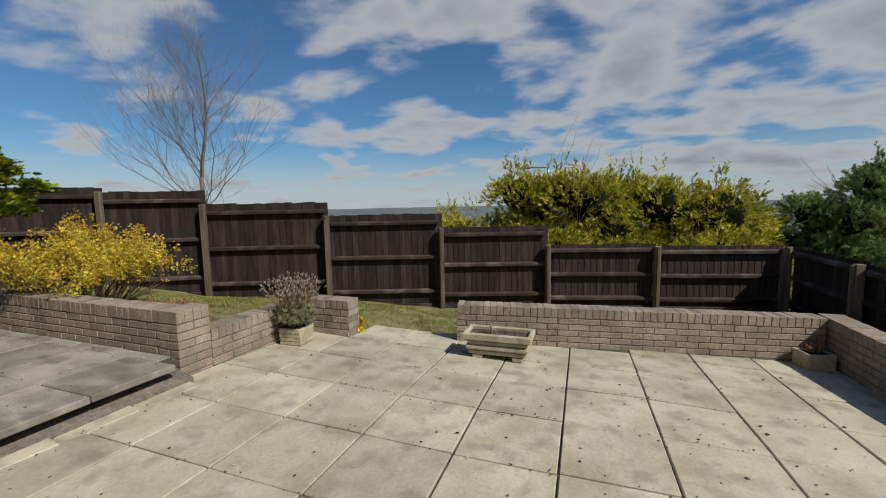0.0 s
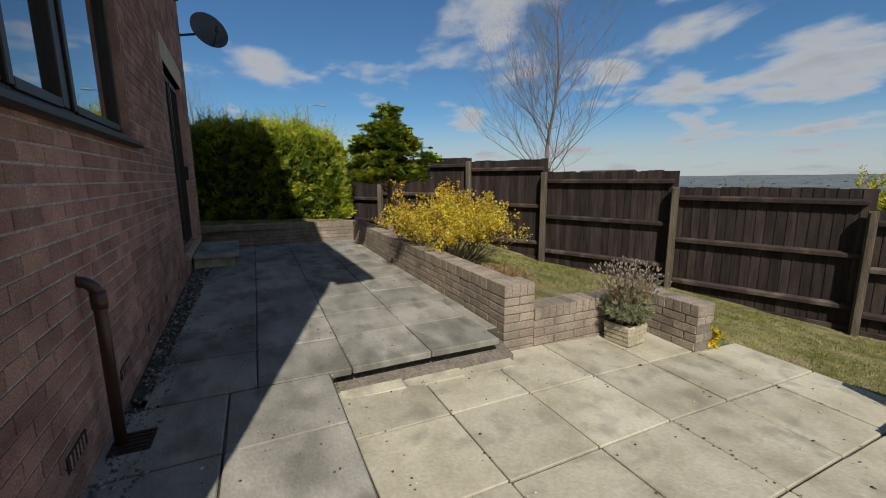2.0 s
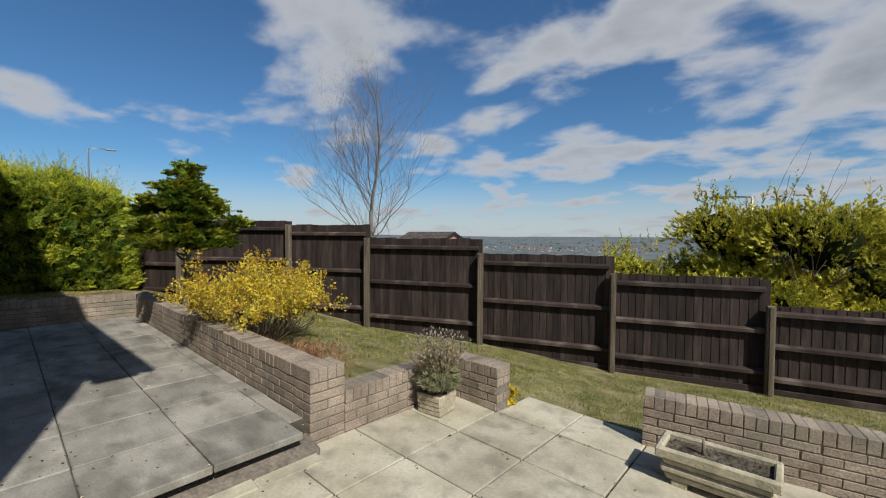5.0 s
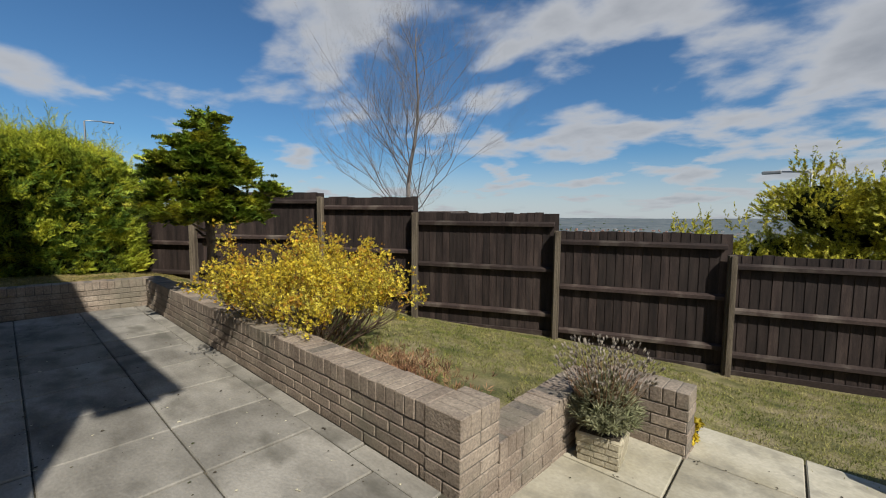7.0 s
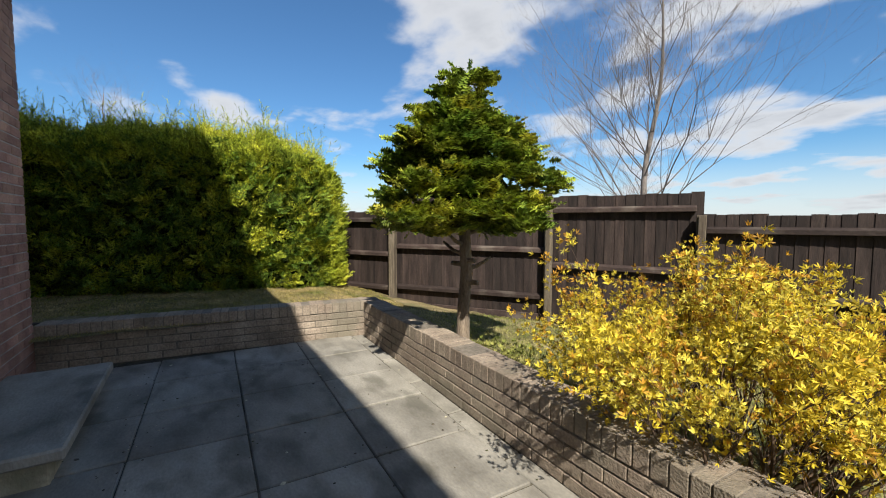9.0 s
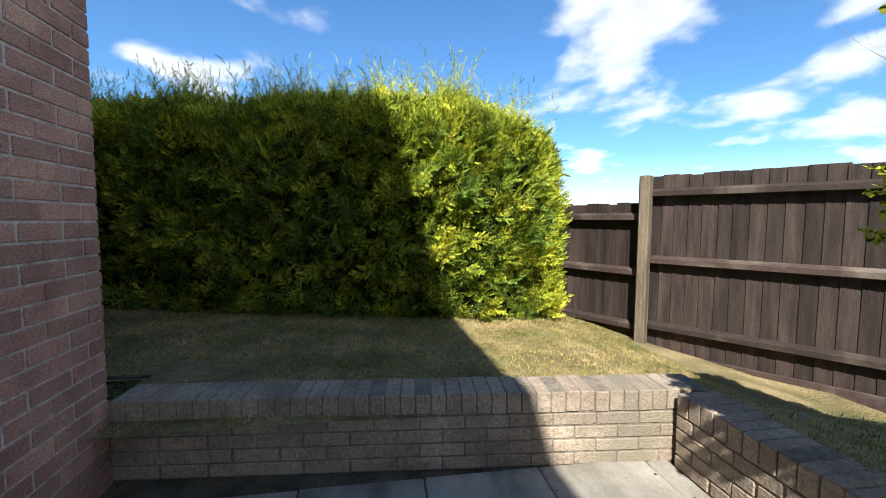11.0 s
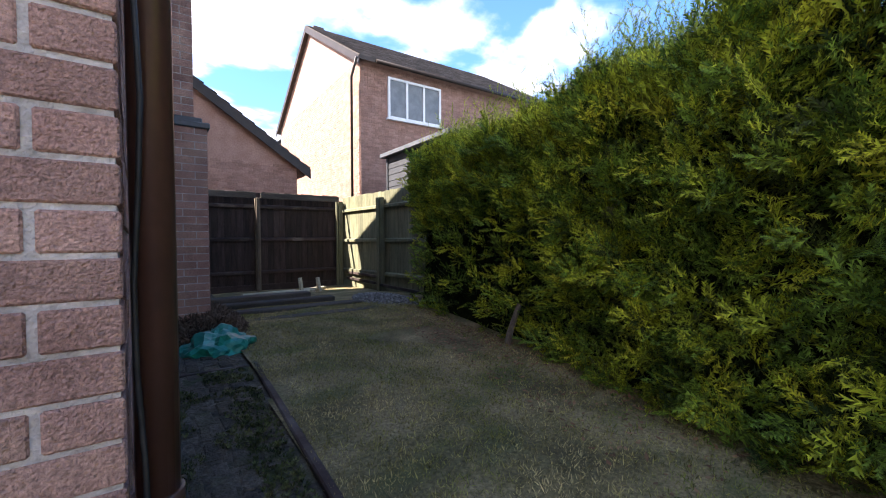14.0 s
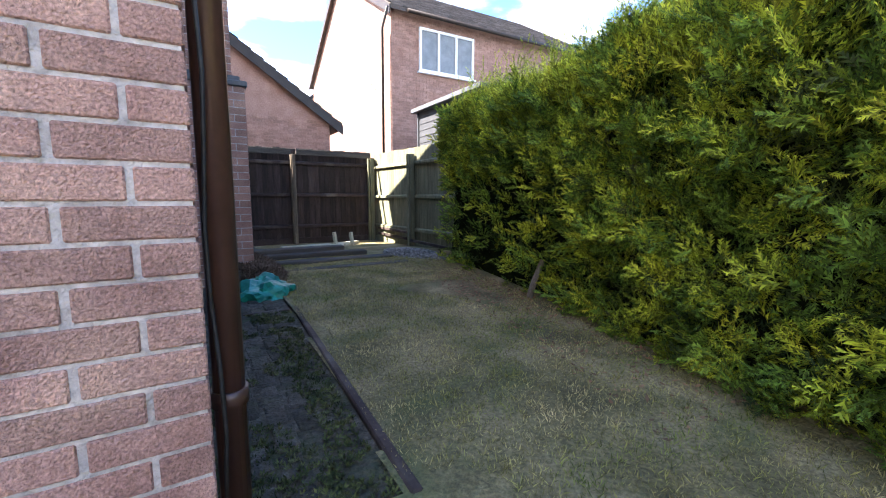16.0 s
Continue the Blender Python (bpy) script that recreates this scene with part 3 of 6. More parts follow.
def build_house():
    house = thing("house", "two-storey red brick house with dark brown windows", "house", HOUSE_M)
    # openings along the garden wall: x0, x1, z0, z1
    win = (hx(-4.28), hx(-1.30), 1.74, 2.80)
    door = (hx(-8.22), hx(-6.46), 0.52, 2.83)
    upper = (hx(-8.80), hx(-7.20), 4.36, 5.08)
    holes = [win, door, upper]
    lintels = [(door[0] - 0.15, door[1] + 0.15, door[3], door[3] + 0.29), (win[0] - 0.15, win[1] + 0.15, win[3], win[3] + 0.29)]
    wall = thing("wall", "", "", None)
    wall.parent = house
    # mortar face, split round the openings
    bands = sorted({-0.4, EAVE} | {h[2] for h in holes} | {h[3] for h in holes})
    for za, zb in zip(bands, bands[1:]):
        cuts = sorted((h[0], h[1]) for h in holes if h[2] < (za + zb) / 2 < h[3])
        x = 0.0
        for c0, c1 in cuts + [(HOUSE_L, HOUSE_L)]:
            if c0 > x:
                box_part("mortar", (x + 0.006, -0.30, za), (c0 - (0.006 if c0 == HOUSE_L else 0), -0.006, zb), M_MORTAR, wall)
            x = c1
    near, rest = [], []
    for s, e, za, zb in bonded(HOUSE_L, -0.131, 71, holes=holes + lintels):
        close = s < 1.3 and 0.45 < za < 2.3 or 5.2 < s < 6.6 and 0.2 < za < 1.7
        (near if close else rest).append((s, e, za, zb))
    for s, e, za, zb in near[:300]:
        lay(wall, "brick", brick_mesh("house_brick", round(e - s, 2), 0.1, zb - za, M_BRICK), s, -0.1, za, 0, 0.0015)
    rest += near[300:]
    ob = part("brickwork", boxes_mesh("brickwork", [((s, -0.1, za), (e, RNG.uniform(-0.002, 0.002), zb)) for s, e, za, zb in rest], M_BRICK), M_BRICK, wall)
    tagged(ob, kind="stuff")
    # the side wall
    side = thing("side_wall", "", "", pose(0, 0, 0, 0, 0, -90))
    side.parent = house
    box_part("mortar", (0.1, -0.30, -0.4), (8.4, -0.007, EAVE), M_MORTAR, side, m=Matrix.Diagonal((1, -1, 1, 1)))
    ob = part("brickwork", boxes_mesh("brickwork", [((s + 0.1, RNG.uniform(-0.002, 0.002), za), (e + 0.1, 0.1, zb)) for s, e, za, zb in bonded(8.3, 0.215, 66)], M_BRICK), M_BRICK, side)
    tagged(ob, kind="stuff")
    box_part("back_core", (0.3, -8.4, -0.4), (HOUSE_L - 0.01, -0.31, EAVE), M_ROOM, house, "plain inner walls")
    box_part("end_wall", (HOUSE_L - 0.008, -8.4, -0.4), (HOUSE_L + 0.01, -0.32, EAVE), M_BRICK, house)
    # lintels
    for i, h in enumerate(lintels):
        box_part("lintel", (h[0], -0.1, h[2]), (h[1], 0.006, h[3]), M_LINTEL, house, "pale stone lintel", 0.004)
    # brick reveals of the openings
    for h in holes:
        for x in (h[0], h[1] - 0.004):
            box_part("reveal", (x, -0.14, h[2]), (x + 0.004, -0.003, h[3]), M_BRICK, house)
    # windows
    def window(name, o, bars, sill, deep=-0.06, glass_mat=M_GLASS):
        w = thing(name, "", "", None)
        w.parent = house
        o = (o[0] + 0.006, o[1] - 0.006, o[2], o[3])
        f = 0.06
        box_part("frame", (o[0], deep - 0.06, o[3] - f), (o[1], deep, o[3]), M_FRAME, w, bevel=0.006)
        box_part("frame", (o[0], deep - 0.06, o[2]), (o[1], deep, o[2] + f), M_FRAME, w, bevel=0.006)
        xs = [o[0]] + [o[0] + (o[1] - o[0]) * b for b in bars] + [o[1]]
        for i, x in enumerate(xs):
            a = x if i == 0 else (x - f if i == len(xs) - 1 else x - f / 2)
            box_part("mullion", (a, deep - 0.06, o[2] + f), (a + f, deep + 0.001, o[3] - f), M_FRAME, w, bevel=0.006)
        for xa, xb in zip(xs, xs[1:]):
            for c0, c1, z0, z1 in ((xa + 0.05, xa + 0.1, o[2] + f, o[3] - f), (xb - 0.1, xb - 0.05, o[2] + f, o[3] - f)):
                box_part("sash_stile", (c0, deep - 0.045, z0), (c1, deep + 0.012, z1), M_FRAME, w, bevel=0.005)
            for z0 in (o[2] + 0.05, o[3] - 0.1):
                box_part("sash_rail", (xa + 0.1, deep - 0.045, z0), (xb - 0.1, deep + 0.012, z0 + 0.05), M_FRAME, w, bevel=0.005)
            box_part("pane", (xa + 0.06, deep - 0.032, o[2] + 0.06), (xb - 0.06, deep - 0.024, o[3] - 0.06), glass_mat, w, "reflecting dark glass")
        if sill:
            box_part("sill", (o[0] - 0.08, deep, o[2] - 0.05), (o[1] + 0.08, 0.055, o[2]), M_FRAME, w, bevel=0.012)
        return w

    window("window", win, (0.36, 0.59, 0.80), True)
    window("upper_window", upper, (0.5,), True)
    d = window("patio_door", door, (0.5,), False, -0.07)
    box_part("door_handle", (door[0] + 0.06, -0.06, 1.45), (door[0] + 0.09, -0.012, 1.66), M_FRAME, d, bevel=0.006)
    box_part("threshold", (door[0] - 0.02, -0.14, 0.44), (door[1] + 0.02, 0.05, 0.52), M_STONE, d, bevel=0.01)
    # roof with its eave, gutter and fascia
    bm = bmesh.new()
    pitch = 0.6
    prof = [(0.42, EAVE + 0.06), (-4.2, EAVE + 0.06 + 4.62 * pitch), (-8.7, EAVE + 0.06)]
    ends = (-0.25, HOUSE_L + 0.25)
    vs = [[bm.verts.new((x, y, z + dz)) for y, z in prof for dz in (0, 0.12)] for x in ends]
    for i in (0, 2):
        bm.faces.new((vs[0][i], vs[1][i], vs[1][i + 2], vs[0][i + 2]))
        bm.faces.new((vs[0][i + 1], vs[0][i + 3], vs[1][i + 3], vs[1][i + 1]))
    for e in vs:
        bm.faces.new((e[0], e[2], e[3], e[1]))
        bm.faces.new((e[2], e[4], e[5], e[3]))
    bm.faces.new((vs[0][0], vs[0][1], vs[1][1], vs[1][0]))
    bm.faces.new((vs[0][4], vs[1][4], vs[1][5], vs[0][5]))
    part("roof", bm, M_TILE, house, "brown concrete tile roof")
    bm = bmesh.new()
    for x in (0.1, HOUSE_L - 0.1):
        t = [bm.verts.new((x, y, z)) for y, z in ((0, EAVE), (-4.2, EAVE + 2.5), (-8.4, EAVE))]
        bm.faces.new(t)
    part("gable", bm, M_BRICK, house)
    box_part("fascia", (-0.2, 0.33, EAVE - 0.10), (HOUSE_L + 0.2, 0.36, EAVE + 0.12), M_FRAME, house, bevel=0.004)
    box_part("soffit", (-0.2, 0.005, EAVE - 0.09), (HOUSE_L + 0.2, 0.33, EAVE - 0.07), M_FRAME, house)
    bm = bmesh.new()
    add_tube(bm, [(-0.22, 0.42, EAVE + 0.03), (HOUSE_L + 0.22, 0.42, EAVE + 0.03)], 0.06, 10)
    part("gutter", bm, M_PIPE, house)
    # chimney breast on the side wall
    bm = bmesh.new()
    add_box(bm, (-0.60, -5.2, 0.2), (0.05, -3.95, 2.62))
    add_box(bm, (-0.50, -5.1, 2.62), (0.05, -4.05, EAVE + 0.4))
    breast = part("chimney_breast", bm, M_MORTAR, house)
    bx = [((-0.606, -3.95 - e, za), (-0.50, -3.95 - s, zb)) for s, e, za, zb in bonded(1.25, 0.215, 32)]
    bx += [((-0.60 + s, -4.05, za), (-0.60 + e, -3.944, zb)) for s, e, za, zb in bonded(0.60, 0.215, 32)]
    bx += [((-0.50 + s, -4.15, za), (-0.50 + e, -4.044, zb)) for s, e, za, zb in bonded(0.50, 2.625, 36)]
    tagged(part("brickwork", boxes_mesh("brickwork", bx, M_BRICK), M_BRICK, breast), kind="stuff")
    bm = bmesh.new()
    add_box(bm, (-0.63, -5.23, 2.60), (0.02, -3.92, 2.66), None, 0.01)
    add_box(bm, (-0.57, -5.15, 2.66), (0.02, -4.0, 2.72), None, 0.01)
    part("shoulder_tile", bm, M_DISH, breast, "dark sloped tile shoulder")
    # small air bricks in the foot of the wall
    for x in (-2.55, -3.35, -4.15, -5.0, -5.9):
        bm = bmesh.new()
        add_box(bm, (hx(x), -0.06, 0.365), (hx(x) + 0.215, 0.004, 0.43))
        ab = part("air_brick", bm, M_CABLE, house, "dark vented air brick")
        for k in range(5):
            box_part("vent_bar", (hx(x) + 0.035 + k * 0.036, 0.004, 0.37), (hx(x) + 0.045 + k * 0.036, 0.007, 0.425), M_BRICK, ab)


def build_pipes():
    # downpipe on the corner of the side wall
    p = thing("downpipe", "brown plastic downpipe on the house corner", "pipe")
    X, Y = -9.18, -0.585
    bm = bmesh.new()
    add_tube(bm, [(X, Y, 0.42), (X, Y, 5.2)], 0.036, 16)
    part("pipe", bm, M_PIPE, p)
    for z in (0.97, 2.7, 4.5):
        bm = bmesh.new()
        add_tube(bm, [(X, Y, z - 0.02), (X, Y, z + 0.02)], 0.043, 16)
        add_box(bm, (X, Y - 0.012, z - 0.015), (X + 0.04, Y + 0.012, z + 0.015))
        part("bracket", bm, M_PIPE, p)
    c = thing("wall_cable", "thin black cable hanging down the brick corner", "cable")
    bm = bmesh.new()
    pts = [(-9.158 - 0.008 * math.sin(k * 1.3), -0.532 + 0.014 * math.sin(k * 0.9 + 1), 0.75 + k * 0.16) for k in range(26)]
    add_tube(bm, pts, 0.005, 6)
    part("cable", bm, M_CABLE, c)
    w = thing("waste_pipe", "short brown waste pipe bent into the wall", "pipe")
    x, y = -2.74, -0.19
    bm = bmesh.new()
    bend = [(x, y, 0.22), (x, y, 0.95)] + [(x, y - 0.07 * (1 - math.cos(a)), 0.95 + 0.07 * math.sin(a)) for a in (0.3, 0.6, 0.9, 1.2, 1.5)] + [(x, y - 0.16, 1.02)]
    add_tube(bm, bend, 0.025, 12)
    part("pipe", bm, M_PIPE, w)
    bm = bmesh.new()
    add_tube(bm, [(x, y, 0.89), (x, y, 0.97)], 0.031, 12)
    part("collar", bm, M_PIPE, w)
    g = thing("gully", "dark square drain grate in the paving", "drain")
    box_part("grate", (x - 0.09, y - 0.04, 0.18), (x + 0.09, y + 0.13, 0.224), M_CABLE, g, bevel=0.004)
    for k in range(5):
        box_part("grate_bar", (x - 0.075 + k * 0.034, y - 0.03, 0.224), (x - 0.064 + k * 0.034, y + 0.12, 0.229), M_PIPE, g)
    # doorstep
    s = thing("doorstep", "grey concrete slab step before the patio door", "step", HOUSE_M)
    box_part("slab", (hx(-8.45), 0.02, 0.34), (hx(-7.05), 0.60, 0.40), M_SLAB_G, s, bevel=0.01)
    box_part("plinth", (hx(-8.40), 0.02, 0.205), (hx(-7.10), 0.53, 0.34), M_STONE, s, bevel=0.006)


def build_dish():
    d = thing("satellite_dish", "dark grey satellite dish on a wall arm", "satellite dish")
    c = Vector((-9.14, -0.05, 3.97))
    aim = Vector((0.75, 0.35, 0.35)).normalized()
    m = Matrix.Translation(c) @ aim.to_track_quat("Z", "Y").to_matrix().to_4x4()
    bm = bmesh.new()
    rings = []
    for r in (0.0, 0.09, 0.17, 0.24, 0.29, 0.30):
        zz = 0.9 * r * r if r < 0.295 else 0.075
        rings.append([bm.verts.new(m @ Vector((1.0 * r * math.cos(a), 1.12 * r * math.sin(a), zz))) for a in [2 * math.pi * k / 28 for k in range(28)]])
    for a, b in zip(rings, rings[1:]):
        for k in range(28):
            f = bm.faces.new((a[k], a[(k + 1) % 28], b[(k + 1) % 28], b[k]))
            f.smooth = True
    bmesh.ops.remove_doubles(bm, verts=bm.verts, dist=1e-4)
    part("reflector", bm, M_DISH, d)
    bm = bmesh.new()
    add_tube(bm, [m @ Vector((0, -0.30, 0.06)), m @ Vector((0, -0.2, 0.34))], 0.012, 8)
    part("arm", bm, M_DISH, d)
    bm = bmesh.new()
    add_tube(bm, [m @ Vector((0, -0.22, 0.31)), m @ Vector((0, -0.14, 0.37))], 0.03, 10)
    part("receiver", bm, M_DISH, d)
    bm = bmesh.new()
    add_tube(bm, [c - aim * 0.02, c + Vector((-0.03, -0.15, -0.03)), (-9.08, -0.47, 3.86)], 0.02, 8)
    part("bracket", bm, M_DISH, d)


def build_debris():
    """Crumbs of moss along the joints and lichen spots on the slabs."""
    spots, pale = [], []
    for _ in range(1500):
        x, y = RNG.uniform(-8.9, 2.1), RNG.uniform(-0.2, 4.6)
        r = RNG.random()
        low = x > -3.1 and y > 0.86
        if low and r < 0.6:
            y = 2.672 + SKEW * (x + 2.615) + SLAB * round((y - 2.672 - SKEW * (x + 2.615)) / SLAB) + RNG.gauss(0, 0.03)
        elif not low and r < 0.55:
            y = 0.40 + 0.576 * round((y - 0.40) / 0.576) + RNG.gauss(0, 0.05)
        elif not low and r < 0.7 and x > -3.1:
            y = RNG.uniform(0.55, 0.84)
        if not low and (y > 2.2 or x < -8.8) or y < -0.12:
            continue
        if low and not (0.9 < y < (wall_line(x) - 0.05 if x > -1.4 else 4.2)):
            continue
        z = (patio(y, x) if low else 0.215) + 0.0045
        s = RNG.uniform(0.003, 0.009) if r < 0.92 else RNG.uniform(0.009, 0.015)
        n = 6
        ring = [(x + s * RNG.uniform(0.6, 1.2) * math.cos(6.283 * k / n), y + s * RNG.uniform(0.6, 1.2) * math.sin(6.283 * k / n), z) for k in range(n)]
        (spots if RNG.random() < 0.8 else pale).append((ring, (x, y, z + min(0.006, s * 0.5))))
    n = 1500
    u, v = NPR.uniform(-8.0, -1.0, n), NPR.uniform(0.02, 0.20, n)
    P = np.stack([u, -0.19 + 0.0352 * (u + 0.9) + v, np.full(n, 0.212)], 1)
    stone = (np.array([(-1, -0.7, 0), (1, -0.6, 0), (0.1, 1, 0), (0, 0, 0.8), (0.1, 0.1, -0.8)], float), [(0, 1, 3), (1, 2, 3), (2, 0, 3), (1, 0, 4), (2, 1, 4), (0, 2, 4)])
    tagged(part("pebbles", scatter_mesh("pebbles", stone, P, NPR.normal(0, 0.4, (n, 3)) + np.array((0, 0, 1.0)), NPR.uniform(0.006, 0.019, n), M_GRAVEL), M_GRAVEL), "grey pebbles along the foot of the house wall", "gravel", kind="stuff")
    for name, label, rings, ma in (("moss_crumbs", "dark moss crumbs on the paving", spots, M_SOIL), ("lichen_spots", "pale lichen spots on the paving", pale, M_PALE)):
        verts, faces = [], []
        for ring, top in rings:
            k = len(verts)
            verts += ring + [top]
            faces += [(k + i, k + (i + 1) % 6, k + 6) for i in range(6)]
        tagged(part(name, raw_mesh(name, verts, faces, ma), ma), label, "debris", kind="stuff")


# ---- fences ----
def build_fence(name, label, posts, board=0.118, board_mat=None, rail_mat=None, post_mat=None, rails=(0.19, 0.55, 0.91), post_up=0.0, over=0.13, flip=1):
    """Close-boarded bays between posts (x, y, foot, top); the rails are on the garden side."""
    board_mat, rail_mat, post_mat = board_mat or M_FENCE, rail_mat or M_RAIL, post_mat or M_POST
    f = thing(name, label, "fence", kind="structure")
    meshes = {}
    for i, p in enumerate(posts):
        a, b = posts[max(i - 1, 0)], posts[min(i + 1, len(posts) - 1)]
        m = pose(p[0], p[1], 0, 0, 0, math.degrees(math.atan2(b[1] - a[1], b[0] - a[0])))
        bm = bmesh.new()
        top = p[3] + post_up
        add_box(bm, (-0.05, -0.05, p[2] - 0.3), (0.05, 0.05, top), None, 0.006)
        po = part("post", bm, post_mat, f, m=m)
        bm = bmesh.new()
        add_box(bm, (-0.028, -0.075 * flip - 0.012, p[2] - 0.3), (0.028, -0.075 * flip + 0.024, top - 0.012), None, 0.004)
        part("post_strip", bm, post_mat, f, m=m)
    for (xa, ya, fa, ta), (xb, yb, fb, tb) in zip(posts, posts[1:]):
        m = frame_between((xa, ya), (xb, yb))
        length = math.hypot(xb - xa, yb - ya)
        foot, top = min(fa, fb), ta + over
        n = max(2, round(length / board))
        w = length / n
        key = (round(w, 3), round(top - foot, 3))
        if key not in meshes:
            bm = bmesh.new()
            add_box(bm, (0, 0, 0), (w + 0.018, 0.012, top - foot + 0.06), pose(0, 0, 0, 0, 0, 4), 0.002)
            meshes[key] = mesh_of("board", bm, board_mat)
        for k in range(n):
            ob = bpy.data.objects.new("board", meshes[key])
            scene.collection.objects.link(ob)
            ob.parent = f
            ob.matrix_basis = m @ pose(k * w, 0.10 * flip, foot - 0.06 + RNG.uniform(-0.012, 0.012), 0, RNG.uniform(-0.25, 0.25), 0)
        for r in rails:
            z = foot + (ta - foot) * r
            bm = bmesh.new()
            add_box(bm, (0.05, 0.025, z - 0.04), (length - 0.05, 0.098, z + 0.04), None, 0.006)
            for v in bm.verts:
                if v.co.y < 0.05 and v.co.z > z:
                    v.co.z -= 0.022
                if flip < 0:
                    v.co.y = -v.co.y
            part("rail", bm, rail_mat, f, m=m)
        bm = bmesh.new()
        add_box(bm, (0.05, 0.06 * flip, foot - 0.25), (length - 0.05, 0.09 * flip, foot + 0.10), None, 0.004)
        part("gravel_board", bm, rail_mat, f, m=m)
    return f


# ---- plants ----
NPR = np.random.RandomState(11)


def unit(v):
    return v / np.maximum(1e-9, np.linalg.norm(v, axis=1, keepdims=True))


def frond(pairs=6, wide=0.34, lean=0.7, fat=1):
    """A flat feathery spray: an axis along +z with thin leaflets either side (tip at z = 1)."""
    n = pairs * 2
    v = [(0.02 * (-1) ** k * (k < n), 0.0, 0.06 + 0.94 * k / n) for k in range(n + 1)]
    f = [(k, k + 1, k + 2) for k in range(n - 1)]
    for k in range(pairs):
        q = k / pairs
        w = wide * (1 - 0.65 * q) * (0.75 if k == 0 else 1)
        for s in (-1, 1):
            j = 2 * k + (s > 0)
            i = len(v)
            v.append((s * w, 0.12 * w * (1 if k % 2 else -1), v[j][2] + lean * w))
            f.append((j, i, min(j + fat, n)))
    return np.array(v, float), f


def spray(pairs=5, wide=0.16, lean=1.3, thick=0.13):
    """A slim plume: one thin axis along +z with narrow leaflets swept forward."""
    v, f = [(-0.018, 0, 0), (0.018, 0, 0), (0, 0, 1)], [(0, 1, 2)]
    for k in range(pairs):
        z = 0.10 + 0.72 * k / pairs
        w = wide * (1 - 0.45 * k / pairs) * (0.8 if k == 0 else 1)
        for s in (-1, 1):
            i = len(v)
            q = z + 0.05 * (s > 0)
            v += [(0, 0, q), (0, 0, q + thick), (s * w, 0.25 * w * (1 if (k + (s > 0)) % 2 else -1), q + thick * 0.5 + lean * w)]
            f.append((i, i + 1, i + 2))
    return np.array(v, float), f


def leaf_blade():
    return np.array([(0, 0, 0), (0.22, 0.05, 0.45), (0, 0, 1.0), (-0.22, 0.05, 0.45)], float), [(0, 1, 2), (0, 2, 3)]


def leaf_tuft(n=6, wide=0.16, spread=0.8):
    """A few narrow leaves from one point."""
    v, f = [(0, 0, 0)], []
    for k in range(n):
        a = 2 * math.pi * k / n + 0.3 * (k % 2)
        s = spread * (0.6 + 0.4 * (k % 3) / 2)
        d = np.array((math.cos(a) * s, math.sin(a) * s, 0.75))
        d /= np.linalg.norm(d)
        side = np.array((-math.sin(a), math.cos(a), 0)) * wide
        i = len(v)
        v += [tuple(d * 0.5 + side), tuple(d), tuple(d * 0.5 - side)]
        f += [(0, i, i + 1), (0, i + 1, i + 2)]
    return np.array(v, float), f


def scatter_mesh(name, template, at, way, size, material, spin=True, twist=None):
    """Copies of a small template at many places, its z along way, turned at random; each copy is one island."""
    tv, tf = template
    n = len(at)
    way = unit(np.asarray(way, float))
    ref = NPR.normal(size=(n, 3)) if twist is None else np.asarray(twist, float)
    side = unit(np.cross(way, ref))
    third = np.cross(way, side)
    size = np.broadcast_to(np.asarray(size, float).reshape(-1, 1), (n, 1))
    pts = (at[:, None, :] + size[:, None, :] * (tv[None, :, 0:1] * side[:, None, :] + tv[None, :, 1:2] * third[:, None, :] + tv[None, :, 2:3] * way[:, None, :])).reshape(-1, 3)
    k = len(tv)
    tri = np.array([t for t in tf], int)
    faces = (tri[None] + (np.arange(n) * k)[:, None, None]).reshape(-1, 3)
    me = bpy.data.meshes.new(name)
    me.vertices.add(len(pts))
    me.vertices.foreach_set("co", pts.ravel())
    me.loops.add(faces.size)
    me.loops.foreach_set("vertex_index", faces.ravel())
    me.polygons.add(len(faces))
    me.polygons.foreach_set("loop_start", np.arange(0, faces.size, 3))
    me.update(calc_edges=True)
    me.materials.append(material)
    return me


HEDGE_FACE = [(3.0, -11.7), (2.55, -11.1), (2.2, -10.76), (1.4, -10.82), (0.8, -10.97), (0.0, -11.18), (-1.0, -11.40), (-2.2, -11.70), (-4.6, -12.1), (-5.2, -12.4)]


def hedge_x(y):
    return lerp([(-a, b) for a, b in HEDGE_FACE], -y)


def hedge_top(y):
    return 0.16 * noise.noise((y * 1.9, 0.3, 5)) + 0.09 * noise.noise((y * 4.7, 0.3, 9)) + lerp([(-5.2, 2.72), (-4.4, 2.66), (-3.5, 2.42), (-0.5, 2.44), (0.6, 2.48), (1.6, 2.42), (2.2, 2.25), (2.7, 1.95), (3.2, 1.7)], y)


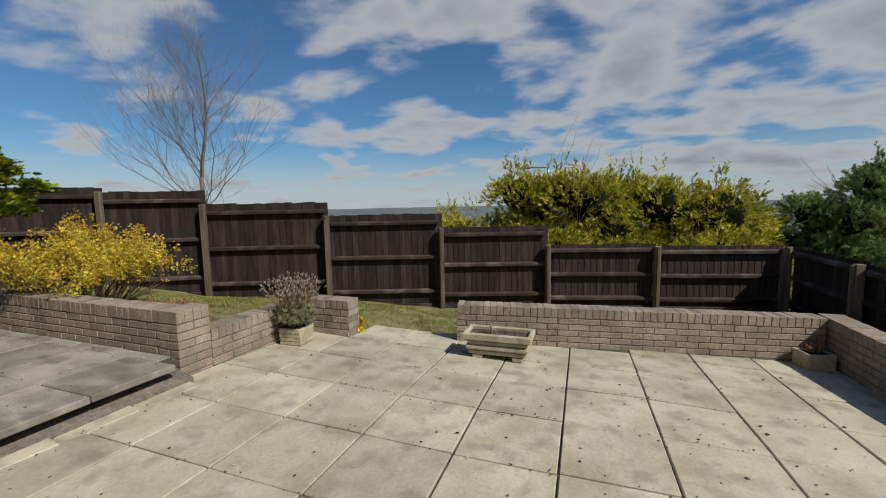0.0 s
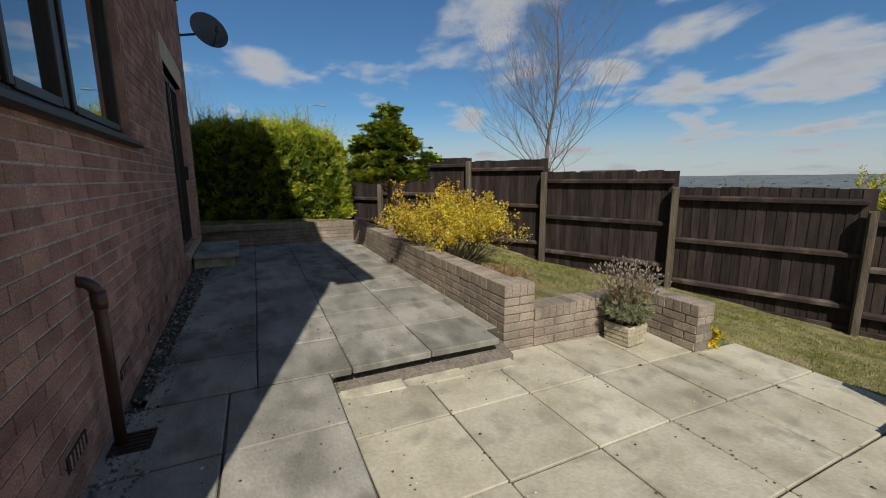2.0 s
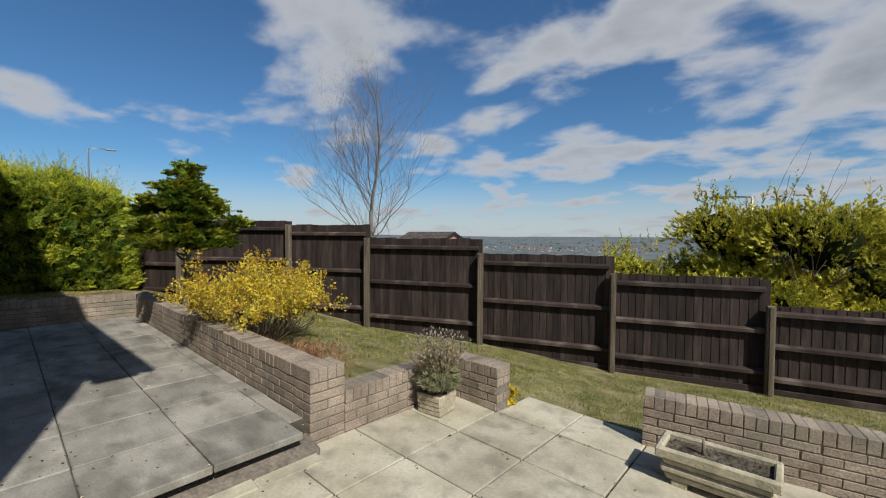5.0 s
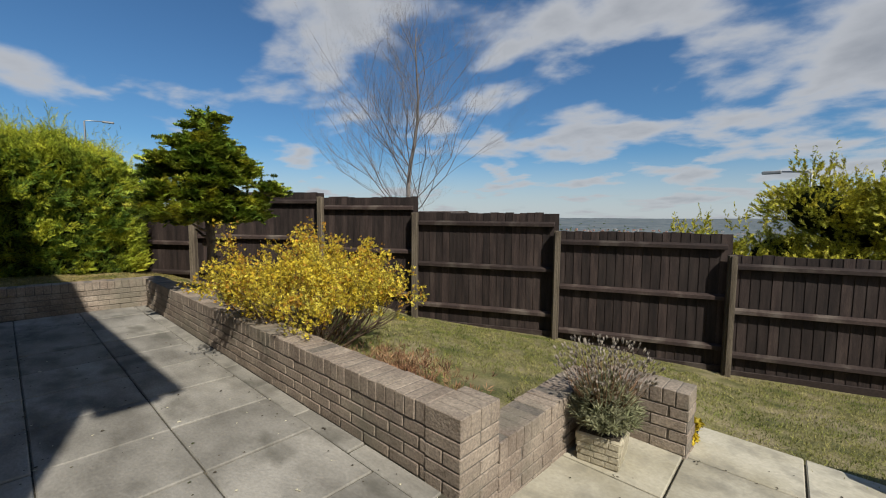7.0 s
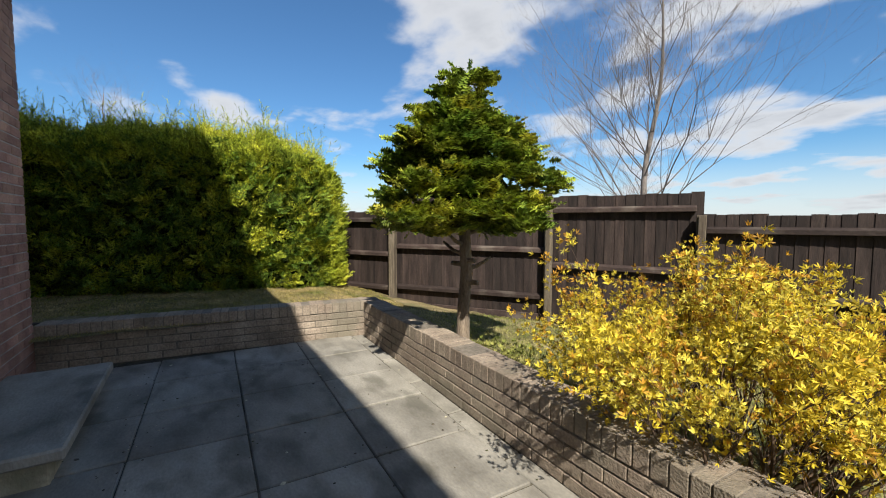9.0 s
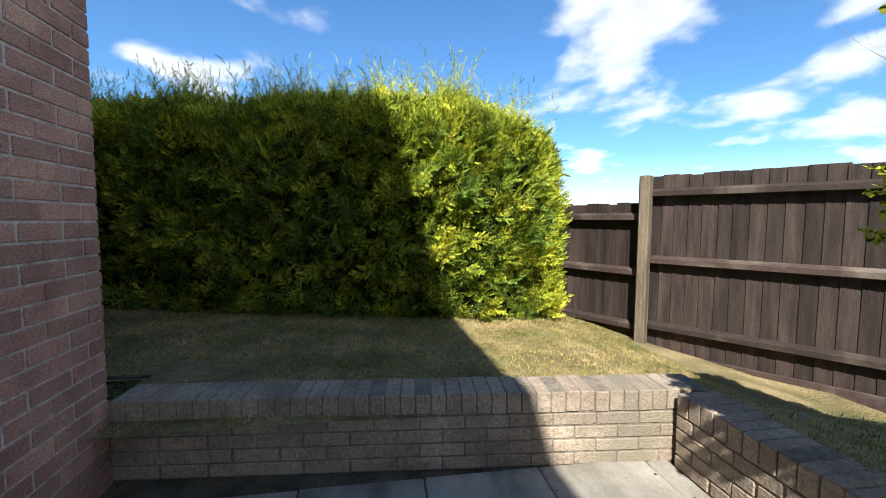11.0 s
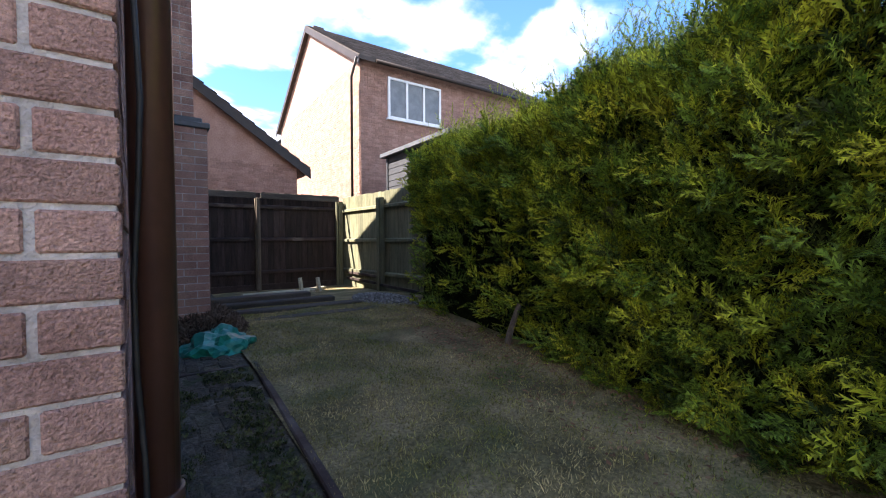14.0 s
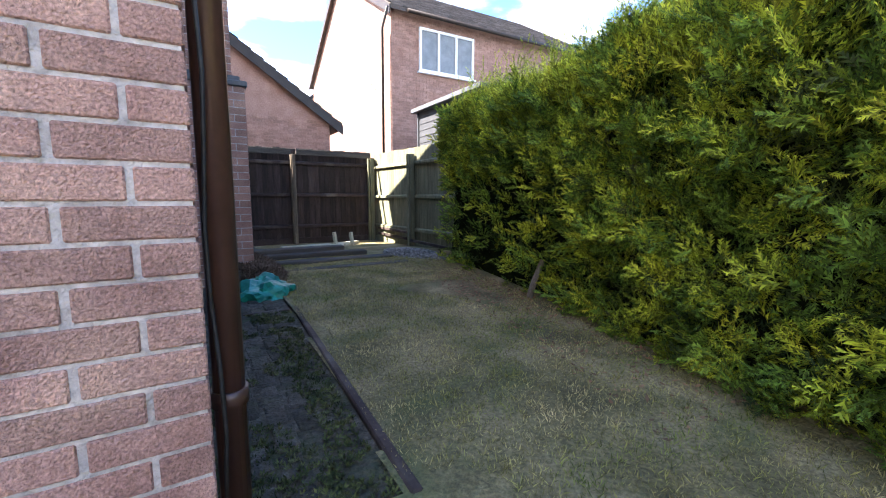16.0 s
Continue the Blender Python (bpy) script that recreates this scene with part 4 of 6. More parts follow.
def build_hedge():
    h = thing("conifer_hedge", "tall clipped golden conifer hedge, half in shadow", "hedge")
    # solid near-black core: the hedge's inner shade put into its colour
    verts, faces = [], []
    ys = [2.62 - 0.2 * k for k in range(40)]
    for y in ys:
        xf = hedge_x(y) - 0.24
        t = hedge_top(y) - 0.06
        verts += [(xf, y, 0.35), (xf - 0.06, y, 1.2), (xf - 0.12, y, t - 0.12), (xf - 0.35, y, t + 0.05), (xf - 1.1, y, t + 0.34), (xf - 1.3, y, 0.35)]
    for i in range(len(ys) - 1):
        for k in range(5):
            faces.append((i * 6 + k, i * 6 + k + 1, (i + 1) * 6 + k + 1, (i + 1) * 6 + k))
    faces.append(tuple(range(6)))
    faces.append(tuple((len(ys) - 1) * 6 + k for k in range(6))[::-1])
    part("inner_growth", raw_mesh("inner_growth", verts, faces, M_SHADE_CORE), M_SHADE_CORE, h, "near-black core for the shade inside the hedge")
    # plumes: a short axis with sprays either side, all in one plane
    def plumes(n, place, out_way, per, lo, hi):
        P, W, S, T = [], [], [], []
        for _ in range(n):
            c = np.array(place())
            w = np.array(out_way())
            w = w / np.linalg.norm(w)
            flat = np.cross(w, NPR.normal(0, 1, 3))
            flat = flat / np.linalg.norm(flat)
            normal = np.cross(w, flat)
            big = NPR.uniform(lo, hi)
            droop = np.array((0, 0, NPR.uniform(-0.25, 0.1)))
            for k in range(per):
                q = k / (per - 1)
                side = 0.0 if k == per - 1 else (1 if k % 2 else -1) * (0.75 - 0.35 * q)
                P.append(c + (w + droop * q) * big * (q * 1.1 - 0.35) + NPR.normal(0, 0.006, 3))
                W.append(w + droop * q + flat * side + NPR.normal(0, 0.12, 3))
                S.append(big * (0.85 - 0.3 * q) * NPR.uniform(0.8, 1.1))
                T.append(normal + NPR.normal(0, 0.25, 3))
        return np.array(P), np.array(W), np.array(S), np.array(T)

    def front():
        y = NPR.uniform(-5.1, 2.6)
        t = hedge_top(y)
        z = 0.44 + (t - 0.36) * NPR.uniform(0, 1) ** 1.05
        # bare and thin low down at the far end
        if z < 1.75 + 0.3 * noise.noise((y * 2.0, z, 6)) and NPR.uniform() < 0.86 * min(1.0, max(0.0, (-1.3 - y) / 1.6)):
            return front()
        lump = noise.noise((y * 1.6, z * 1.9, 2)) * 0.16 + noise.noise((y * 4.2, z * 4.6, 7)) * 0.20
        return hedge_x(y) + lump - NPR.uniform(0.0, 1.0) ** 1.5 * 0.22 - 0.10 * max(0, z - 1.9) ** 1.3 - 0.10, y, z

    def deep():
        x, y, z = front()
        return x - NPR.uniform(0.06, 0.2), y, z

    out = lambda: (NPR.uniform(0.45, 1.0), NPR.normal(0.25, 0.5), NPR.uniform(-0.1, 1.0))
    P, W, S, T = plumes(2400, front, out, 9, 0.11, 0.20)
    part("golden_sprays", scatter_mesh("golden_sprays", spray(5, 0.19, 1.2, 0.15), P, W, S, M_HEDGE, twist=T), M_HEDGE, h, "yellow-green young sprays")
    P, W, S, T = plumes(2400, front, out, 9, 0.11, 0.21)
    part("green_sprays", scatter_mesh("green_sprays", spray(5, 0.19, 1.2, 0.15), P, W, S, M_HEDGE_G, twist=T), M_HEDGE_G, h, "mid-green sprays")
    # set-back sprays whose dark green stands for shade between the outer plumes
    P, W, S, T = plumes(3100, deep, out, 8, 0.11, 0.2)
    part("inner_sprays", scatter_mesh("inner_sprays", spray(4, 0.2, 1.2, 0.17), P, W, S, M_HEDGE_SHADE, twist=T), M_HEDGE_SHADE, h, "inner sprays, darkened for the shade behind the face")

    def end():
        a, z = NPR.uniform(0, 1), NPR.uniform(0.45, 2.2)
        lump = noise.noise((a * 3, z * 2.5, 4)) * 0.12
        return -10.95 - 1.5 * a, 2.45 + lump + 0.25 * math.sin(math.pi * a) - 0.16 * max(0, z - 1.3) + NPR.normal(0, 0.04), z

    P, W, S, T = plumes(1500, end, lambda: (NPR.normal(0.25, 0.5), NPR.uniform(0.2, 1.0), NPR.uniform(0.1, 1.1)), 9, 0.09, 0.17)
    part("end_sprays", scatter_mesh("end_sprays", spray(5, 0.19, 1.2, 0.15), P, W, S, M_HEDGE, twist=T), M_HEDGE, h)
    # top growth and loose leaders
    n = 16000
    y = NPR.uniform(-5.1, 2.7, n)
    back = NPR.uniform(0, 1, n) ** 2.0 * 1.1
    x = np.array([hedge_x(v) for v in y]) - 0.12 - back
    z = np.array([hedge_top(v) for v in y]) - 0.1 + 0.40 * back + NPR.uniform(-0.12, 0.10, n) + 0.1 * np.array([noise.noise((v * 2.5, 0, 4)) for v in y])
    way = np.stack([NPR.normal(0.15, 0.4, n), NPR.normal(0, 0.4, n), NPR.uniform(0.5, 1.2, n)], 1)
    part("top_sprays", scatter_mesh("top_sprays", spray(5, 0.17, 1.2), np.stack([x, y, z], 1), way, NPR.uniform(0.10, 0.22, n), M_HEDGE), M_HEDGE, h)
    at, wy, sz = [], [], []
    for _ in range(950):
        y = NPR.uniform(-4.8, 2.5)
        back = NPR.uniform(0.15, 1.0)
        b = np.array((hedge_x(y) - back, y, hedge_top(y) - 0.1 + 0.38 * back))
        d = np.array((NPR.normal(0, 0.22), NPR.normal(0, 0.28), 1.0))
        tall = NPR.uniform(0.12, 0.30) if NPR.uniform() < 0.55 else NPR.uniform(0.3, 0.62)
        for k in range(11):
            at.append(b + d * tall * k / 11)
            wy.append(d + NPR.normal(0, 0.5, 3))
            sz.append(0.17 * (1 - 0.45 * k / 11))
    part("leader_growth", scatter_mesh("leader_growth", spray(4, 0.14, 1.2, 0.09), np.array(at), np.array(wy), np.array(sz), M_HEDGE), M_HEDGE, h)
    return h


def build_cypress():
    t = thing("small_cypress", "small clipped cypress with fan-like green foliage", "tree", pose(-7.38, 2.60, 0.46))
    bm = bmesh.new()
    add_tube(bm, [(0.0, -0.02, -0.1), (0.01, -0.01, 0.05), (0, 0, 0.3), (0.03, 0.01, 0.6), (0.0, 0, 1.0), (0.02, 0, 1.9)], [0.075, 0.058, 0.05, 0.05, 0.045, 0.02], 10)
    part("trunk", bm, M_BARK, t)
    for z, a, l in ((0.62, 0.9, 0.22), (0.74, 3.6, 0.2), (0.82, 5.2, 0.25), (0.90, 2.0, 0.4), (1.0, 4.3, 0.5), (1.1, 0.2, 0.5)):
        bm = bmesh.new()
        add_tube(bm, [(0, 0, z), (l * 0.5 * math.cos(a), l * 0.5 * math.sin(a), z + 0.03), (l * math.cos(a), l * math.sin(a), z + 0.1)], [0.022, 0.016, 0.01], 6)
        part("limb", bm, M_BARK, t)
    for z, a in ((0.52, 0.4), (0.66, 3.3), (0.70, 0.1)):
        bm = bmesh.new()
        add_tube(bm, [(0, 0, z), (0.14 * math.cos(a), 0.14 * math.sin(a), z)], [0.024, 0.020], 7)
        part("cut_stub", bm, M_BARK, t)
    # tiers of pads
    pads = []
    outline = [(0.90, 0.52), (1.04, 0.66), (1.25, 0.65), (1.42, 0.58), (1.60, 0.46), (1.75, 0.30), (1.86, 0.17)]
    for k in range(120):
        z = NPR.uniform(0.93, 1.86)
        a = NPR.uniform(0, 2 * math.pi)
        r = lerp(outline, z) * (0.88 + 0.55 * noise.noise((math.cos(a) * 1.9, math.sin(a) * 1.9, z * 3.5))) * (1.0 if k % 4 else NPR.uniform(0.3, 0.8))
        pads.append((r * math.cos(a), r * math.sin(a), z, NPR.uniform(0.08, 0.15)))
    for k in range(11):
        a = NPR.uniform(0, 2 * math.pi)
        r = 0.11 if k % 3 else 0.03
        pads.append((r * math.cos(a) - 0.03, r * math.sin(a), NPR.uniform(1.84, 2.22), 0.10))
    at, wy, tw, sz = [], [], [], []
    for px, py, pz, pr in pads:
        out = np.array((px, py, 0.0))
        out = out / max(1e-6, np.linalg.norm(out))
        for _ in range(90):
            u = NPR.normal(0, 0.5, 3) * np.array((1, 1, 0.36)) * pr
            at.append(np.array((px, py, pz)) + u)
            wy.append(out * 0.9 + u / pr * 0.9 * np.array((1, 1, 0.5)) + np.array((0, 0, 0.28 + NPR.normal(0, 0.25))))
            tw.append(np.array((NPR.normal(0, 0.55), NPR.normal(0, 0.55), 1.0)))
            sz.append(NPR.uniform(0.06, 0.115))
    me = scatter_mesh("foliage", frond(5, 0.55, 0.45, 3), np.array(at), np.array(wy), np.array(sz), M_HINOKI, twist=np.array(tw))
    part("foliage", me, M_HINOKI, t)
    # near-black balls: the crown's inner shade as colour, seen between the pads
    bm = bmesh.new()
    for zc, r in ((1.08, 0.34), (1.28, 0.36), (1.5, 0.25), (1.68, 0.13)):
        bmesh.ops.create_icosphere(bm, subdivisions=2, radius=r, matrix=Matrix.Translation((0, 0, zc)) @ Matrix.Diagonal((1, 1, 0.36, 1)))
    part("inner_growth", bm, M_SHADE_CORE, t)


def grow(bm, p, d, length, r, depth, rng, bend=0.25, kids=3, up=0.15, sides=5, tips=None, thin=0.62, spread=0.75):
    """A limb that bends and divides."""
    pts, rad = [Vector(p)], [r]
    v = Vector(d).normalized()
    n = 4
    for k in range(n):
        v = (v + Vector((rng.uniform(-bend, bend), rng.uniform(-bend, bend), rng.uniform(-bend, bend) * 0.6 + up * 0.5))).normalized()
        pts.append(pts[-1] + v * length / n)
        rad.append(r * (1 - 0.5 * (k + 1) / n))
    add_tube(bm, pts, rad, sides if depth > 1 else 3, False)
    if tips is not None and depth <= 1:
        tips.append((pts[-1], v))
        tips.append((pts[2], v))
    if depth <= 0:
        return
    for k in range(kids):
        i = rng.randint(1, n)
        w = (v + Vector((rng.uniform(-1, 1), rng.uniform(-1, 1), rng.uniform(-0.5, 0.7))) * spread).normalized()
        grow(bm, pts[i], w, length * rng.uniform(0.55, 0.8), rad[i] * thin, depth - 1, rng, bend, kids, up, sides, tips, thin, spread)


def build_bare_tree(label, place, seed, kids):
    rng = random.Random(seed)
    t = thing("bare_birch", label, "tree", place)
    bm = bmesh.new()
    top = Vector((0.35, 0.1, 8.1))
    pts = [Vector((0.25 * math.sin(k * 0.8) * 0.3 + top.x * k / 12, 0.1 * math.sin(k), 7.9 * k / 12)) for k in range(13)]
    rad = [0.085 * (1 - k / 12.6) + 0.006 for k in range(13)]
    add_tube(bm, pts, rad, 8)
    part("trunk", bm, M_TWIG, t)
    for k in range(3, 12):
        for j in range(4 if k < 9 else 3):
            bm = bmesh.new()
            a = rng.uniform(0, 6.28)
            reach = lerp([(3, 2.7), (6, 2.5), (9, 1.6), (12, 0.7)], k)
            d = Vector((math.cos(a), math.sin(a), 0.36 + 0.095 * k))
            grow(bm, pts[k] + Vector((0, 0, rng.uniform(-0.3, 0.3))), d, reach * rng.uniform(0.75, 1.15), max(0.008, rad[k] * 0.24), 3, rng, 0.30, kids, 0.22, 4, None, 0.62, 0.75)
            part("limb", bm, M_TWIG, t)


def build_golden_shrub():
    rng = random.Random(3)
    t = thing("golden_shrub", "golden-leaved shrub above the garden wall", "shrub", pose(-5.56, 2.92, 0.36))
    tips = []
    for k in range(46):
        bm = bmesh.new()
        a = 2.4 * k + rng.uniform(-0.3, 0.3)
        q = math.sqrt((k + 0.5) / 46)
        bx, by = 0.42 * q * math.cos(a) + 0.10, 0.20 * q * math.sin(a) - 0.10
        d = Vector((math.cos(a) * 1.0 * q, math.sin(a) * 0.85 * q, 0.95 - 0.40 * q))
        grow(bm, (bx, by, -0.05), d, rng.uniform(0.42, 0.56), 0.011, 2, rng, 0.22, 4, 0.14, 5, tips, 0.62, 0.62)
        part("stem", bm, M_TWIG_B, t)
    at, wy, sz = [], [], []
    for p, v in tips:
        if p.z < 0.24 + 0.24 * rng.random() or rng.random() < 0.2 or not -1.0 < p.x < 1.12:
            continue
        full = rng.randint(7, 20)
        for _ in range(full):
            at.append(np.array(p) + NPR.normal(0, 0.03, 3))
            wy.append(np.array(v) + NPR.normal(0, 0.7, 3) - np.array((0, 0, 0.15)))
            sz.append(NPR.uniform(0.015, 0.034))
    at, wy, sz = np.array(at), np.array(wy), np.array(sz)
    tint = np.array([noise.noise((p[0] * 3, p[1] * 3, p[2] * 3)) for p in at])
    bronze = NPR.uniform(0, 1, len(at)) < np.clip(0.17 + 0.5 * tint + 0.45 * (at[:, 2] - 0.7), 0.03, 0.6)
    part("leaves", scatter_mesh("leaves", leaf_tuft(5, 0.15, 0.8), at[~bronze], wy[~bronze], sz[~bronze], M_YELLOW), M_YELLOW, t)
    part("bronze_leaves", scatter_mesh("bronze_leaves", leaf_tuft(5, 0.15, 0.8), at[bronze], wy[bronze], sz[bronze], M_ORANGE), M_ORANGE, t, "bronze young leaves")


def build_lavender():
    pot = thing("lavender_pot", "pale cast pot with a brick pattern on the patio", "plant pot", pose(-3.02, 3.42, patio(3.42, -3.02), 0, 0, 8) @ Matrix.Diagonal((0.9, 0.9, 0.8, 1)))
    bm = bmesh.new()
    add_box(bm, (-0.15, -0.15, 0.0), (0.15, 0.15, 0.24), None, 0.012)
    for v in bm.verts:
        k = 0.86 + 0.14 * v.co.z / 0.24
        v.co.x *= k
        v.co.y *= k
    part("body", bm, M_STONE, pot)
    for c in range(4):
        for k in range(3):
            for side in range(4):
                s = 0.088
                o = -0.135 + k * 0.092 + (0.02 if c % 2 else 0)
                bm = bmesh.new()
                y = -(0.131 + 0.02 * c / 4) - 0.006
                add_box(bm, (o, y, 0.02 + c * 0.053), (min(o + s, 0.135), y + 0.012, 0.062 + c * 0.053), None, 0.003)
                part("block", bm, M_STONE, pot, m=pose(0, 0, 0, 0, 0, side * 90))
    box_part("soil", (-0.13, -0.13, 0.19), (0.13, 0.13, 0.243), M_SOIL, pot)
    lav = thing("lavender", "old lavender bush with dry flower stalks", "shrub", pose(-3.02, 3.42, 0.165) @ Matrix.Diagonal((1.15, 1.15, 1.1, 1)))
    n = 2800
    a = NPR.uniform(0, 2 * math.pi, n)
    el = NPR.uniform(0.25, 1.0, n)
    d = np.stack([np.cos(a) * np.sqrt(1 - el ** 2), np.sin(a) * np.sqrt(1 - el ** 2), el], 1)
    r = NPR.uniform(0.04, 0.19, n)
    part("leaves", scatter_mesh("leaves", leaf_tuft(5, 0.07, 0.6), d * r[:, None] * np.array((1.0, 1.0, 1.65)), d + NPR.normal(0, 0.5, (n, 3)) + np.array((0, 0, 0.5)), NPR.uniform(0.028, 0.06, n), M_LAVENDER), M_LAVENDER, lav)
    n = 380
    a = NPR.uniform(0, 2 * math.pi, n)
    el = NPR.uniform(0.72, 1.0, n)
    d = np.stack([np.cos(a) * np.sqrt(1 - el ** 2), np.sin(a) * np.sqrt(1 - el ** 2), el + 0.2], 1)
    stalk = (np.array([(-0.008, 0, 0), (0.008, 0, 0), (0, 0, 1)], float), [(0, 1, 2)])
    ln = NPR.uniform(0.28, 0.45, n)
    tagged(part("stalk_haze", scatter_mesh("stalk_haze", stalk, np.zeros((n, 3)) + d * 0.1, d, ln - 0.08, M_DRY), M_DRY, lav), kind="stuff")
    tagged(part("flower_haze", scatter_mesh("flower_haze", leaf_tuft(4, 0.14, 0.2), d * (ln[:, None] - 0.02), d, NPR.uniform(0.022, 0.04, n), M_LAVHEAD), M_LAVHEAD, lav, "dry grey-mauve flower heads"), kind="stuff")


def conifer_clump(name, label, at, wide, tall, count, material, seed, size=0.2, spires=18):
    """Bushy masses side by side, each a cloud of fanned sprays, with loose shoots on top."""
    rng = np.random.RandomState(seed)
    t = thing(name, label, "shrub" if tall < 4.5 else "tree", pose(*at))
    rr = random.Random(seed)
    for k in range(5):
        bm = bmesh.new()
        a = k * 1.26
        grow(bm, (0.1 * math.cos(a), 0.1 * math.sin(a), -0.3), (0.35 * math.cos(a), 0.35 * math.sin(a), 1), tall * 0.6, 0.05, 2, rr, 0.2, 3, 0.1)
        tagged(part("trunk", bm, M_TWIG_B, t), kind="stuff")
    bumps = []
    for k in range(14):
        u = -0.94 + 1.88 * (k + rng.uniform(0.2, 0.8)) / 14
        arch = math.cos(min(1.06, abs(u - 0.10)) * (0.95 if u < 0.1 else 0.8))
        br = wide * rng.uniform(0.15, 0.26)
        bumps.append((u * wide, rng.uniform(-0.3, 0.3) * wide * 0.6, max(0.5, tall * arch * rng.uniform(0.80, 1.04) - br), br))
        bumps.append((u * wide, -0.05 * wide, max(0.3, tall * arch * rng.uniform(0.45, 0.62) - 0.4 * br), br * 1.1))
        bumps.append((u * wide, -0.22 * wide + rng.uniform(-0.2, 0.2), max(0.4, tall * arch * rng.uniform(0.3, 0.6) - 0.3 * br), br))
    P, W, S = [], [], []
    for bx, by, bz, br in bumps:
        n = max(6, count // (42 * 9))
        d = unit(rng.normal(size=(n, 3)))
        d[:, 2] = np.abs(d[:, 2]) * 1.1 - 0.45
        c = np.array((bx, by, bz)) + d * br * rng.uniform(0.6, 1.08, (n, 1))
        for p, w in zip(c, d):
            P.append(p + rng.normal(0, 0.06, (9, 3)))
            W.append(w + rng.normal(0, 0.28, (9, 3)) + np.array((0, 0, 0.4)))
            S.append(rng.uniform(0.6, 1.15, 9) * size)
    for _ in range(spires):
        bx, by, bz, br = bumps[3 * rng.randint(0, 14)]
        b = np.array((bx + rng.normal(0, 0.3) * br, by, bz + br * 0.8))
        d = np.array((rng.normal(0, 0.2), rng.normal(0, 0.12), 1.0))
        k = np.arange(12)[:, None] / 12.0
        P.append(b + d * tall * rng.uniform(0.05, 0.14) * k)
        W.append(np.repeat(d[None], 12, 0) + rng.normal(0, 0.5, (12, 3)))
        S.append(size * (0.85 - 0.5 * k[:, 0]))
    P, W, S = np.concatenate(P), np.concatenate(W), np.concatenate(S)
    part("foliage", scatter_mesh("foliage", spray(4, 0.27, 0.95, 0.2), P, W, S, material), material, t)
    # a near-black ball in each bump paints the shade between the sprays
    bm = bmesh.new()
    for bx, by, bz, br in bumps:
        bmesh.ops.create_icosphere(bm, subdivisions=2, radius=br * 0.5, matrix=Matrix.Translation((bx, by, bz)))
    tagged(part("inner_growth", bm, M_SHADE_CORE, t), kind="stuff")
    return t


def build_grass():
    n = 92000
    x, y = NPR.uniform(-9.0, 3.2, n), NPR.uniform(2.4, 9.3, n)
    keep = np.array([garden_keep(a, b) and b < lerp([(p[0], p[1]) for p in FENCE], a) - 0.05 and noise.noise((a * 1.1, b * 1.1, 8)) > -0.42 for a, b in zip(x, y)])
    x, y = x[keep], y[keep]
    P = np.stack([x, y, [lawn_height(a, b) - 0.005 for a, b in zip(x, y)]], 1)
    W = np.stack([NPR.normal(0, 0.45, len(x)), NPR.normal(0, 0.45, len(x)), np.ones(len(x))], 1)
    tagged(part("grass", scatter_mesh("grass", leaf_tuft(3, 0.06, 0.9), P, W, NPR.uniform(0.02, 0.05, len(x)), M_BLADE), M_BLADE), "short patchy lawn grass", "grass", kind="stuff")
    n = 98000
    x, y = NPR.uniform(-12.2, -9.0, n), NPR.uniform(-6.0, 3.2, n) 
    keep = np.array([not (a > -9.77 + 0.0357 * (b + 3.1) and b < -0.58) and a > hedge_x(b) - 0.1 and noise.noise((a * 1.1, b * 1.1, 8)) > -0.45 for a, b in zip(x, y)])
    x, y = x[keep], y[keep]
    P = np.stack([x, y, [side_height(a, b) - 0.005 for a, b in zip(x, y)]], 1)
    W = np.stack([NPR.normal(0, 0.45, len(x)), NPR.normal(0, 0.45, len(x)), np.ones(len(x))], 1)
    tagged(part("side_grass", scatter_mesh("side_grass", leaf_tuft(3, 0.06, 1.0), P, W, NPR.uniform(0.015, 0.040, len(x)) * (0.7 + 0.6 * NPR.uniform(0, 1, len(x)) ** 3), M_BLADE_W), M_BLADE_W), "short worn grass beside the hedge", "grass", kind="stuff")


